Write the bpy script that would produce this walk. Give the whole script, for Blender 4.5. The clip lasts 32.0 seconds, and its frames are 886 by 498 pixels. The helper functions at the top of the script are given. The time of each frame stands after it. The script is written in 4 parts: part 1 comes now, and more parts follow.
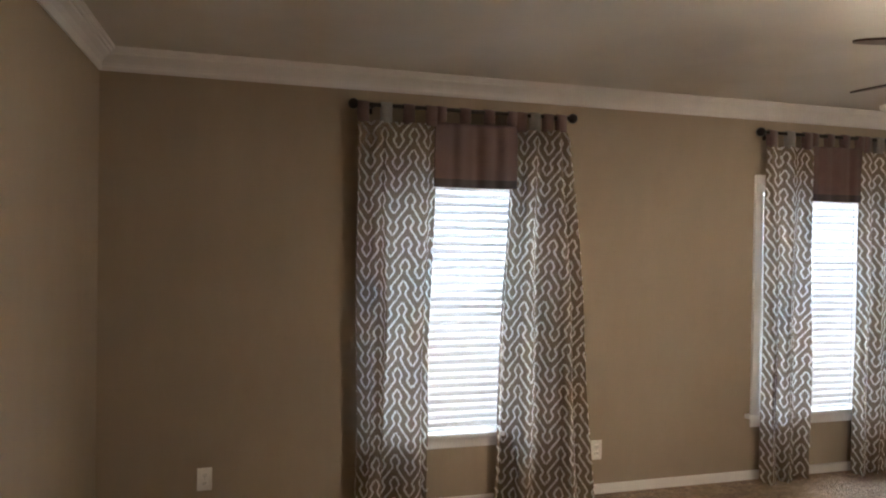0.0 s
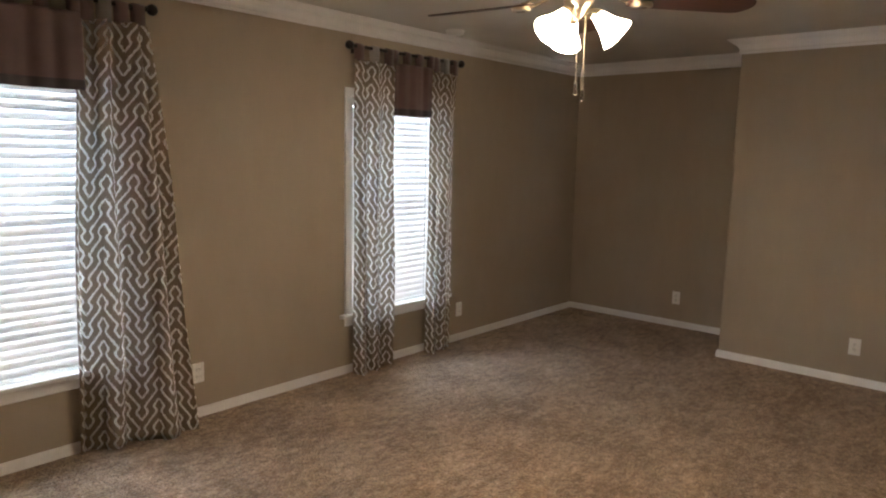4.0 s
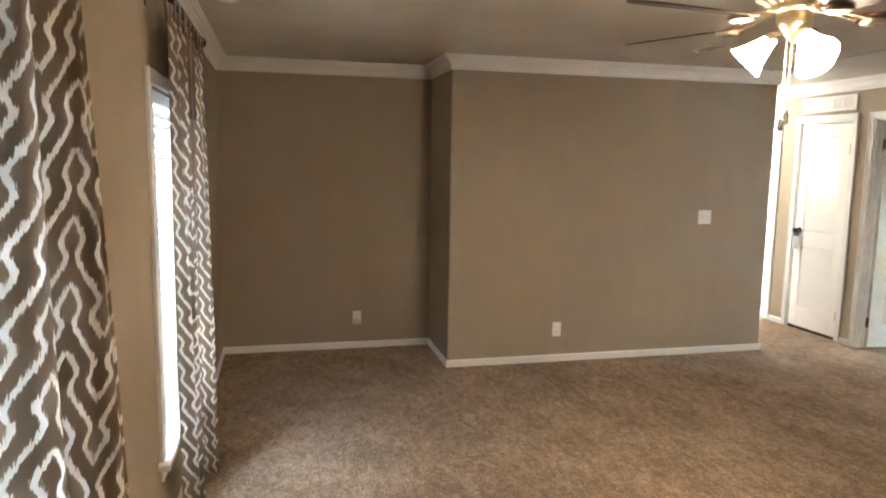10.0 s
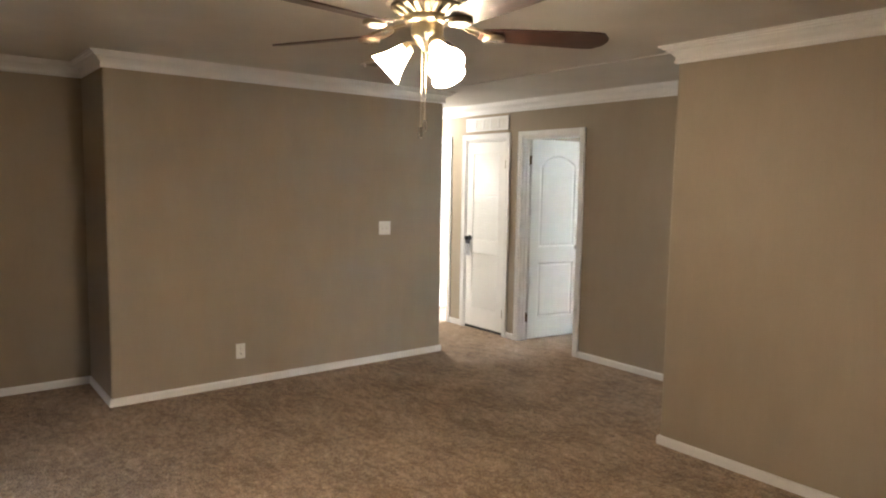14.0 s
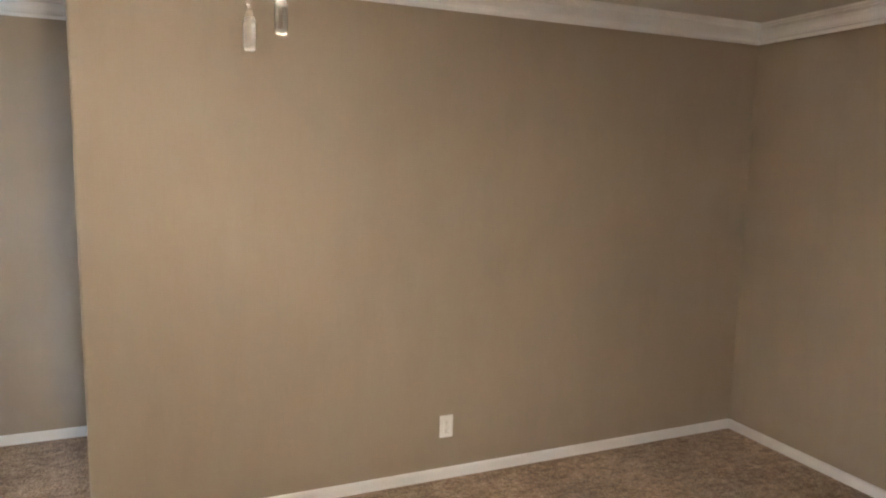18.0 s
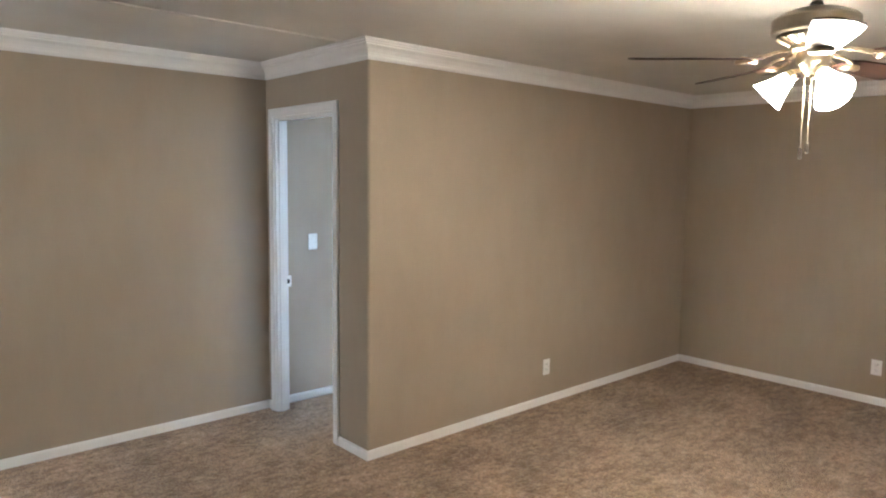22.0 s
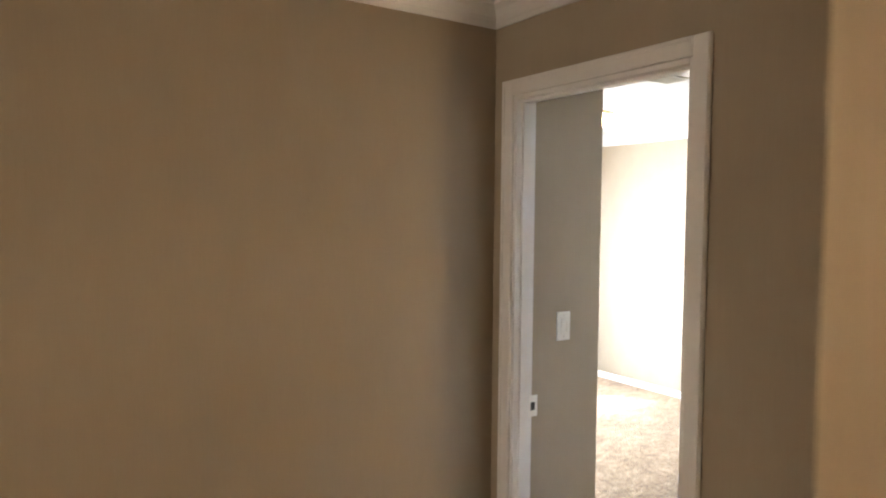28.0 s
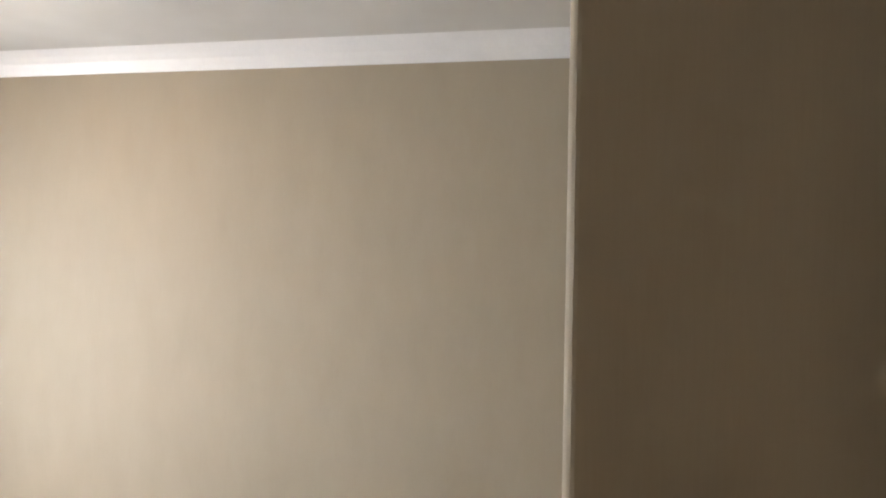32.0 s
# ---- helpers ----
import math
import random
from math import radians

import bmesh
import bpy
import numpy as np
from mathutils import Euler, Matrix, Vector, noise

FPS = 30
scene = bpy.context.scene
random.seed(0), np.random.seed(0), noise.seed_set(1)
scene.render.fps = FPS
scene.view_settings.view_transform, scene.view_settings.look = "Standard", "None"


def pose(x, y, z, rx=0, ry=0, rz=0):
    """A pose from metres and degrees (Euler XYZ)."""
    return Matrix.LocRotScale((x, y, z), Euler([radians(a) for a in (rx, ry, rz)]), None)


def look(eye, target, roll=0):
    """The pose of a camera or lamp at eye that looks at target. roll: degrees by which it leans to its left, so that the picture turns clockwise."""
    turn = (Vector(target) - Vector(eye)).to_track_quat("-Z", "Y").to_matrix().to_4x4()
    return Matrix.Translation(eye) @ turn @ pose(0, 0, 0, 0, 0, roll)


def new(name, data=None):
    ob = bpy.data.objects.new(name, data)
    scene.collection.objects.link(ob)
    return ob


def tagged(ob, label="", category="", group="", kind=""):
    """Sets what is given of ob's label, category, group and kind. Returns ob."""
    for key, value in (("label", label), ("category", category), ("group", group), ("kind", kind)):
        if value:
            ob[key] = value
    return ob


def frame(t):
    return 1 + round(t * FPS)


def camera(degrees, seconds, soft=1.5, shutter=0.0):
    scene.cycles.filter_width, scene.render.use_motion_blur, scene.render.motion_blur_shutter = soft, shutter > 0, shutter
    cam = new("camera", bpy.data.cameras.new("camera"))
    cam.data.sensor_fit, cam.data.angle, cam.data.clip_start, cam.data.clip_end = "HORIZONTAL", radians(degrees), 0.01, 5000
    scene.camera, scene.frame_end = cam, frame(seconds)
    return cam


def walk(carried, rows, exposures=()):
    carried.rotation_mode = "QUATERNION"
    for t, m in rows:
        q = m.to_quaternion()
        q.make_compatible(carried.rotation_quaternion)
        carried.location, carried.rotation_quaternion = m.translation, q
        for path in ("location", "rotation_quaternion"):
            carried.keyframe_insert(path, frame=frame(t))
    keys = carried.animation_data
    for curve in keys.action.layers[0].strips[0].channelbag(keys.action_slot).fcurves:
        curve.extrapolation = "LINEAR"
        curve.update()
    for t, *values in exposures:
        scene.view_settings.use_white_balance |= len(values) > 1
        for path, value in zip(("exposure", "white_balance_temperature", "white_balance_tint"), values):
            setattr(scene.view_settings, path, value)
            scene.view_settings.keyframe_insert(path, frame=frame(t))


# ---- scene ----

# ================= camera and walk =================
cam = camera(66.24, 32.0, soft=2.1)
PATH = [
    (0, (0.727, -3.630, 1.483), (1.266, -1.704, 1.463), 0.9),
    (0.5, (0.717, -3.598, 1.493), (1.448, -1.738, 1.412), 0.9),
    (1, (0.722, -3.602, 1.472), (1.635, -1.827, 1.354), 0.9),
    (1.5, (0.731, -3.637, 1.467), (1.782, -1.941, 1.317), 1.0),
    (2, (0.747, -3.649, 1.469), (1.909, -2.032, 1.284), 1.0),
    (2.5, (0.755, -3.665, 1.484), (1.994, -2.109, 1.271), 1.0),
    (3, (0.776, -3.680, 1.494), (2.092, -2.193, 1.260), 1.0),
    (3.5, (0.786, -3.637, 1.510), (2.180, -2.227, 1.252), 1.1),
    (4, (0.808, -3.488, 1.527), (2.300, -2.186, 1.248), 1.2),
    (4.5, (0.881, -3.210, 1.548), (2.444, -1.998, 1.252), 1.2),
    (6.5, (1.023, -1.511, 1.562), (2.883, -0.836, 1.274), 1.4),
    (7, (1.021, -1.152, 1.585), (2.909, -0.558, 1.294), 1.3),
    (7.5, (1.058, -0.919, 1.601), (2.999, -0.532, 1.312), 1.3),
    (8, (1.094, -0.717, 1.607), (3.063, -0.523, 1.313), 1.3),
    (8.5, (1.096, -0.590, 1.573), (3.073, -0.682, 1.290), 1.2),
    (9, (1.056, -0.503, 1.614), (3.020, -0.761, 1.337), 1.2),
    (9.5, (1.059, -0.480, 1.626), (3.003, -0.870, 1.365), 1.0),
    (10, (1.067, -0.476, 1.614), (2.995, -0.940, 1.356), 0.9),
    (10.5, (1.051, -0.484, 1.606), (2.971, -0.979, 1.346), 0.9),
    (11, (1.028, -0.491, 1.605), (2.940, -1.020, 1.349), 0.8),
    (11.5, (1.025, -0.510, 1.606), (2.918, -1.110, 1.366), 0.8),
    (12, (1.043, -0.537, 1.607), (2.901, -1.243, 1.381), 0.8),
    (12.5, (1.066, -0.574, 1.611), (2.867, -1.418, 1.398), 0.7),
    (13, (1.109, -0.616, 1.587), (2.840, -1.597, 1.383), 0.7),
    (13.5, (1.096, -0.660, 1.584), (2.763, -1.748, 1.385), 0.7),
    (15.5, (1.766, -1.028, 1.553), (2.737, -2.763, 1.333), 1.9),
    (16, (2.109, -1.111, 1.571), (2.773, -2.981, 1.324), 1.7),
    (16.5, (2.379, -1.147, 1.519), (2.682, -3.110, 1.285), 1.9),
    (17, (2.688, -1.227, 1.517), (2.564, -3.209, 1.280), 1.5),
    (17.5, (2.936, -1.360, 1.465), (2.618, -3.322, 1.244), 1.2),
    (18, (3.222, -1.291, 1.610), (2.443, -3.114, 1.346), 1.2),
    (18.5, (3.500, -1.326, 1.632), (2.494, -3.032, 1.358), 1.5),
    (19, (3.813, -1.348, 1.624), (2.634, -2.943, 1.366), 1.3),
    (19.5, (4.209, -1.274, 1.636), (2.956, -2.813, 1.383), 1.4),
    (20, (4.617, -1.201, 1.641), (3.291, -2.679, 1.404), 1.3),
    (20.5, (4.967, -1.157, 1.628), (3.604, -2.602, 1.396), 1.2),
    (21, (5.248, -1.136, 1.626), (3.888, -2.585, 1.397), 1.0),
    (21.5, (5.528, -1.176, 1.616), (4.182, -2.640, 1.397), 1.0),
    (22, (5.732, -1.158, 1.647), (4.407, -2.642, 1.439), 0.8),
    (22.5, (5.844, -1.099, 1.666), (4.608, -2.659, 1.470), 0.4),
    (23, (5.893, -1.043, 1.672), (4.817, -2.719, 1.489), 0.2),
    (23.5, (5.922, -1.015, 1.675), (4.982, -2.773, 1.511), 0.0),
    (24, (5.953, -1.020, 1.677), (5.093, -2.819, 1.527), -0.1),
    (24.5, (5.960, -1.073, 1.670), (5.157, -2.899, 1.534), -0.2),
    (26.5, (5.514, -2.310, 1.641), (4.749, -4.154, 1.517), -0.1),
    (27, (5.379, -2.716, 1.631), (4.563, -4.538, 1.514), -0.1),
    (27.5, (5.243, -3.099, 1.626), (4.339, -4.880, 1.515), -0.0),
    (28, (5.060, -3.498, 1.620), (3.950, -5.158, 1.515), 0.5),
    (28.6, (4.827, -3.952, 1.617), (3.484, -5.432, 1.539), 0.1),
    (29, (4.641, -4.208, 1.632), (3.168, -5.559, 1.562), 0.2),
    (29.4, (4.421, -4.409, 1.624), (2.836, -5.626, 1.546), 0.3),
    (29.8, (4.162, -4.588, 1.625), (2.495, -5.692, 1.559), 0.4),
    (30, (4.040, -4.674, 1.615), (2.331, -5.710, 1.549), 0.5),
    (30.4, (3.766, -4.822, 1.581), (1.939, -5.636, 1.537), 0.8),
    (30.7, (3.571, -4.876, 1.571), (1.692, -5.560, 1.545), 1.0),
    (31, (3.391, -4.940, 1.564), (1.481, -5.533, 1.549), 1.3),
    (31.5, (3.122, -5.072, 1.559), (1.175, -5.529, 1.535), 1.1),
    (32, (2.852, -5.156, 1.554), (0.888, -5.528, 1.514), 0.8),
]
EXPOSURES = [(0, 1.48, 5920, 14), (2, 0.93, 5820, 15), (3, 1.03, 5870, 15), (4.5, 1.38, 6170, 14), (7, 1.63, 6010, 14), (8, 1.63, 6010, 14),
             (9, 1.98, 6390, 13), (12, 1.93, 6190, 11), (13, 1.68, 6190, 12), (16, 1.58, 6390, 12), (18, 2.38, 5510, 11), (20, 2.43, 5260, 9),
             (22, 2.38, 5310, 9), (23, 2.28, 5740, 10), (24.5, 1.88, 6190, 11), (27, 1.87, 7150, 16), (28, 1.70, 7400, 16), (29, 1.18, 7100, 16),
             (30, 0.50, 7550, 17), (31, 0.20, 8000, 17), (32, 0.30, 8100, 19)]
walk(cam, [(t, look(e, g, r)) for t, e, g, r in PATH], EXPOSURES)

# ================= plan (metres) =================
CEIL = 2.395          # ceiling height
CROWN = 2.290         # lower edge of the crown moulding
ALC_X, BUMP_X = 6.790, 6.100
BUMP_Y, BUMP_END = -1.735, -4.570
BLK_X, BLK_Y = 3.505, -4.287
REC_Y = -5.485        # south wall of the passage
SOUTH = -8.735        # outer south wall
W1, W2 = 1.855, 4.313  # window centres on the north wall
WIN_W, WIN_B, WIN_T = 0.93, 0.416, 1.884
FAN = (3.070, -2.148)

# ================= world, sun, exposure =================
world = bpy.data.worlds.new("world")
scene.world = world
world.use_nodes = True
wn = world.node_tree.nodes
sky = wn.new("ShaderNodeTexSky")
sky.sky_type = "NISHITA"
sky.sun_disc = False
sky.sun_elevation = radians(46.8)
sky.sun_rotation = radians(156.5)
wn["Background"].inputs["Strength"].default_value = 0.15
world.node_tree.links.new(sky.outputs[0], wn["Background"].inputs["Color"])

sun = new("sun", bpy.data.lights.new("sun", "SUN"))
sun.data.energy, sun.data.angle, sun.data.color = 5.0, radians(0.5), (1.0, 0.97, 0.93)
sun.matrix_world = look((0, 0, 30), (-3.98, 9.17, 30 - 10.64))


def sky_lamp(name, x0, x1, z0, z1, y, into, watts, color=(0.90, 0.95, 1.0), fall=0.0, spread=180, aside=0.0):
    """Daylight of the sky outside a window, in its opening."""
    la = new(name, bpy.data.lights.new(name, "AREA"))
    la.data.shape, la.data.size, la.data.size_y = "RECTANGLE", x1 - x0, z1 - z0
    la.data.energy, la.data.color = watts, color
    la.matrix_world = look(((x0 + x1) / 2, y, (z0 + z1) / 2), ((x0 + x1) / 2 + aside, y + into, (z0 + z1) / 2 - fall))
    la.data.spread = radians(spread)


sky_lamp("sky_window_1", W1 - 0.46, W1 + 0.46, 1.05, WIN_T, 0.22, -1, 40, (0.66, 0.82, 1.0))
sky_lamp("yard_window_1", W1 - 0.46, W1 + 0.46, WIN_B, 1.05, 0.22, -1, 18, (0.80, 0.90, 1.0))
sky_lamp("sky_window_2", W2 - 0.46, W2 + 0.46, 1.05, WIN_T, 0.22, -1, 40, (0.66, 0.82, 1.0))
sky_lamp("yard_window_2", W2 - 0.46, W2 + 0.46, WIN_B, 1.05, 0.22, -1, 18, (0.80, 0.90, 1.0))
sky_lamp("sky_window_3", 4.22, 5.14, WIN_B, WIN_T, SOUTH - 0.22, 1, 1500, (0.62, 0.79, 1.0))
# fill through an added, unseen window; brightens the side room and hall doorway
sky_lamp("fill_window_5", 7.24, 7.92, WIN_B, WIN_T, SOUTH - 0.22, 1, 560, (0.72, 0.86, 1.0))
sky_lamp("sky_window_4", 0.91, 1.83, WIN_B, WIN_T, SOUTH - 0.30, 1, 100, (0.59, 0.78, 1.0), 0.30, 140, -0.22)
# fill lamp added beyond the unseen hall end to brighten the hall
hall_fill = new("fill_hall_end", bpy.data.lights.new("fill_hall_end", "AREA"))
hall_fill.data.shape, hall_fill.data.size, hall_fill.data.size_y = "RECTANGLE", 0.74, 1.5
hall_fill.data.energy, hall_fill.data.color = 9, (1.0, 0.95, 0.87)
hall_fill.matrix_world = look((11.1, -5.03, 1.15), (10.0, -5.03, 1.15))


# ================= materials =================
def mat(name):
    m = bpy.data.materials.new(name)
    m.use_nodes = True
    nt = m.node_tree
    return m, nt, nt.nodes["Principled BSDF"], nt.nodes, nt.links


def coords(nt, scale=(1, 1, 1), kind="Object"):
    tc = nt.nodes.new("ShaderNodeTexCoord")
    mp = nt.nodes.new("ShaderNodeMapping")
    mp.inputs["Scale"].default_value = scale
    nt.links.new(tc.outputs[kind], mp.inputs[0])
    return mp.outputs[0]


def noise_tex(nt, vec, scale, detail=4, rough=0.55):
    n = nt.nodes.new("ShaderNodeTexNoise")
    n.inputs["Scale"].default_value, n.inputs["Detail"].default_value = scale, detail
    n.inputs["Roughness"].default_value = rough
    nt.links.new(vec, n.inputs["Vector"])
    return n.outputs["Fac"]


def ramp(nt, fac, stops):
    r = nt.nodes.new("ShaderNodeValToRGB")
    el = r.color_ramp.elements
    while len(el) < len(stops):
        el.new(0.5)
    for e, (p, c) in zip(el, stops):
        e.position, e.color = p, (*c, 1) if len(c) == 3 else c
    nt.links.new(fac, r.inputs[0])
    return r.outputs[0]


def mathn(nt, op, a, b=None, clamp=False):
    n = nt.nodes.new("ShaderNodeMath")
    n.operation, n.use_clamp = op, clamp
    for i, v in enumerate((a, b)):
        if v is None:
            continue
        if isinstance(v, (int, float)):
            n.inputs[i].default_value = v
        else:
            nt.links.new(v, n.inputs[i])
    return n.outputs[0]


def mixc(nt, fac, a, b, blend="MIX"):
    n = nt.nodes.new("ShaderNodeMix")
    n.data_type, n.blend_type = "RGBA", blend
    for sock, v in ((n.inputs["Factor"], fac), (n.inputs[6], a), (n.inputs[7], b)):
        if isinstance(v, (int, float)):
            sock.default_value = v
        elif isinstance(v, tuple):
            sock.default_value = (*v, 1)
        else:
            nt.links.new(v, sock)
    return n.outputs[2]


def bump(nt, height, strength, distance, under=None):
    b = nt.nodes.new("ShaderNodeBump")
    b.inputs["Strength"].default_value, b.inputs["Distance"].default_value = strength, distance
    nt.links.new(height, b.inputs["Height"])
    if under is not None:
        nt.links.new(under, b.inputs["Normal"])
    return b.outputs[0]


def plain(name, color, rough=0.5, metal=0.0, vary=0.12, scale=14.0, relief=0.0, relief_scale=180.0):
    """Paint, plastic or metal: two scales of variation in colour and gloss, with fine relief."""
    m, nt, p, nodes, links = mat(name)
    v = coords(nt)
    big = noise_tex(nt, v, scale, 3)
    fine = noise_tex(nt, v, scale * 12, 2)
    f = mathn(nt, "ADD", mathn(nt, "MULTIPLY", big, 0.7), mathn(nt, "MULTIPLY", fine, 0.3))
    dark = tuple(c * (1 - vary) for c in color)
    light = tuple(min(1, c * (1 + vary)) for c in color)
    links.new(ramp(nt, f, [(0.3, dark), (0.7, light)]), p.inputs["Base Color"])
    p.inputs["Metallic"].default_value = metal
    links.new(mathn(nt, "ADD", mathn(nt, "MULTIPLY", big, 0.16), rough - 0.08), p.inputs["Roughness"])
    if relief:
        links.new(bump(nt, noise_tex(nt, v, relief_scale, 3), relief, 0.002), p.inputs["Normal"])
    return m


def wall_material():
    """Taupe vinyl-faced gypsum board: fine upright fibre grain, soft sheen, faint panel joints."""
    m, nt, p, nodes, links = mat("wall_vinyl")
    v = coords(nt)
    grain = noise_tex(nt, coords(nt, (260, 260, 9)), 1.0, 4, 0.6)
    mottle = noise_tex(nt, v, 1.1, 3)
    cloud = noise_tex(nt, coords(nt, (9, 9, 3)), 1.0, 4)
    f = mathn(nt, "ADD", mathn(nt, "MULTIPLY", mottle, 0.45), mathn(nt, "MULTIPLY", cloud, 0.3))
    f = mathn(nt, "ADD", f, mathn(nt, "MULTIPLY", grain, 0.25))
    links.new(ramp(nt, f, [(0.32, WALL_DARK), (0.68, WALL_LIGHT)]), p.inputs["Base Color"])
    links.new(mathn(nt, "ADD", mathn(nt, "MULTIPLY", grain, 0.18), 0.54), p.inputs["Roughness"])
    p.inputs["Specular IOR Level"].default_value = 0.14
    b = bump(nt, grain, 0.20, 0.0012)
    blotch = noise_tex(nt, coords(nt, (70, 70, 24)), 1.0, 3)
    links.new(bump(nt, blotch, 0.09, 0.0015, b), p.inputs["Normal"])
    return m


WALL_DARK, WALL_LIGHT = (0.324, 0.269, 0.203), (0.374, 0.313, 0.240)


def carpet_material():
    """Short cut-pile carpet in warm brown and beige flecks, with pile shading and footprints."""
    m, nt, p, nodes, links = mat("carpet_pile")
    v = coords(nt)
    fleck = mathn(nt, "ADD", mathn(nt, "MULTIPLY", noise_tex(nt, v, 84, 3, 0.75), 0.62), mathn(nt, "MULTIPLY", noise_tex(nt, v, 30, 3, 0.65), 0.38))
    tuft = nodes.new("ShaderNodeTexVoronoi")
    tuft.inputs["Scale"].default_value = 84
    links.new(v, tuft.inputs["Vector"])
    swirl = noise_tex(nt, v, 2.6, 5, 0.65)
    patch = noise_tex(nt, coords(nt, (9, 17, 9)), 1.0, 5, 0.62)
    base = ramp(nt, fleck, [(0.36, (0.165, 0.110, 0.067)), (0.45, (0.258, 0.176, 0.111)),
                            (0.53, (0.376, 0.268, 0.176)), (0.63, (0.550, 0.430, 0.308))])
    shade = ramp(nt, mathn(nt, "ADD", mathn(nt, "MULTIPLY", swirl, 0.5), mathn(nt, "MULTIPLY", patch, 0.5)),
                 [(0.40, (0.64, 0.61, 0.58)), (0.60, (1.24, 1.24, 1.24))])
    links.new(mixc(nt, 1.0, base, shade, "MULTIPLY"), p.inputs["Base Color"])
    p.inputs["Roughness"].default_value = 0.95
    p.inputs["Specular IOR Level"].default_value = 0.12
    p.inputs["Sheen Weight"].default_value = 0.15
    p.inputs["Sheen Roughness"].default_value = 0.5
    h = mathn(nt, "SUBTRACT", mathn(nt, "MULTIPLY", fleck, 1.0), mathn(nt, "MULTIPLY", tuft.outputs["Distance"], 0.9))
    b = bump(nt, h, 1.0, 0.014)
    links.new(bump(nt, patch, 0.35, 0.02, b), p.inputs["Normal"])
    return m


def ceiling_material():
    """Off-white sprayed ceiling with a fine orange-peel relief."""
    m, nt, p, nodes, links = mat("ceiling_paint")
    v = coords(nt)
    stain = noise_tex(nt, v, 1.6, 3)
    links.new(ramp(nt, stain, [(0.3, (0.55, 0.53, 0.49)), (0.7, (0.63, 0.61, 0.57))]), p.inputs["Base Color"])
    p.inputs["Roughness"].default_value = 0.85
    links.new(bump(nt, noise_tex(nt, v, 95, 3), 0.35, 0.004), p.inputs["Normal"])
    return m


def fabric_material():
    """Heavy taupe drapery with a woven cream trellis whose edges bleed like ikat."""
    m, nt, p, nodes, links = mat("drapery_trellis")
    tc = nodes.new("ShaderNodeTexCoord")
    sep = nodes.new("ShaderNodeSeparateXYZ")
    links.new(tc.outputs["UV"], sep.inputs[0])
    u, v = sep.outputs[0], sep.outputs[1]
    mp = nodes.new("ShaderNodeMapping")
    mp.inputs["Scale"].default_value = (320, 30, 1)
    links.new(tc.outputs["UV"], mp.inputs[0])
    fuzz = noise_tex(nt, mp.outputs[0], 1.0, 3, 0.7)
    vj = mathn(nt, "ADD", v, mathn(nt, "MULTIPLY", mathn(nt, "SUBTRACT", fuzz, 0.5), 0.050))
    P, V = 0.083, 0.116
    fold = mathn(nt, "DIVIDE", mathn(nt, "PINGPONG", u, P), P)
    d = mathn(nt, "SUBTRACT", 1.0, mathn(nt, "FRACT", mathn(nt, "DIVIDE", vj, V)))
    half = [(0.0, 0.0), (0.05, 0.07), (0.28, 0.29), (0.35, 0.32), (0.42, 0.29), (0.55, 0.165), (0.61, 0.16), (0.68, 0.21), (0.965, 0.5)]
    steps = half + [(1.93 - a, 1 - b) for a, b in reversed(half[:-1])]

    def along(a):
        for (a0, b0), (a1, b1) in zip(steps, steps[1:]):
            if a <= a1 + 1e-9:
                return b0 + (b1 - b0) * (a - a0) / (a1 - a0)
        return steps[-1][1]

    def line(lo):
        inside = [(lo, along(lo))] + [q for q in steps if lo + 1e-3 < q[0] < lo + 0.999] + [(lo + 1.0, along(lo + 1.0))]
        g = ramp(nt, d, [(a - lo, (b, b, b)) for a, b in inside])
        return mathn(nt, "ABSOLUTE", mathn(nt, "SUBTRACT", fold, g))

    first = line(0.0)
    second = mathn(nt, "ADD", line(1.0), mathn(nt, "MULTIPLY", mathn(nt, "GREATER_THAN", d, 0.945), 9))
    dist = mathn(nt, "MINIMUM", first, second)
    near = mathn(nt, "ADD", dist, mathn(nt, "MULTIPLY", mathn(nt, "SUBTRACT", fuzz, 0.5), 0.10))
    mask = ramp(nt, near, [(0.056, (1, 1, 1)), (0.090, (0, 0, 0))])
    weave = noise_tex(nt, coords(nt, (900, 900, 900)), 1.0, 2)
    ground = ramp(nt, weave, [(0.3, (0.046, 0.030, 0.018)), (0.7, (0.078, 0.053, 0.034))])
    cream = ramp(nt, weave, [(0.3, (0.35, 0.325, 0.285)), (0.7, (0.43, 0.405, 0.365))])
    color = mixc(nt, mask, ground, cream)
    links.new(color, p.inputs["Base Color"])
    p.inputs["Roughness"].default_value = 0.9
    p.inputs["Specular IOR Level"].default_value = 0.15
    links.new(bump(nt, mathn(nt, "ADD", weave, mathn(nt, "MULTIPLY", mask, 0.5)), 0.4, 0.002), p.inputs["Normal"])
    tr = nodes.new("ShaderNodeBsdfTranslucent")
    links.new(mixc(nt, mask, (0.29, 0.245, 0.195), (0.78, 0.80, 0.82)), tr.inputs["Color"])
    mx = nodes.new("ShaderNodeAddShader")
    links.new(p.outputs[0], mx.inputs[0])
    links.new(tr.outputs[0], mx.inputs[1])
    links.new(mx.outputs[0], nodes["Material Output"].inputs["Surface"])
    return m


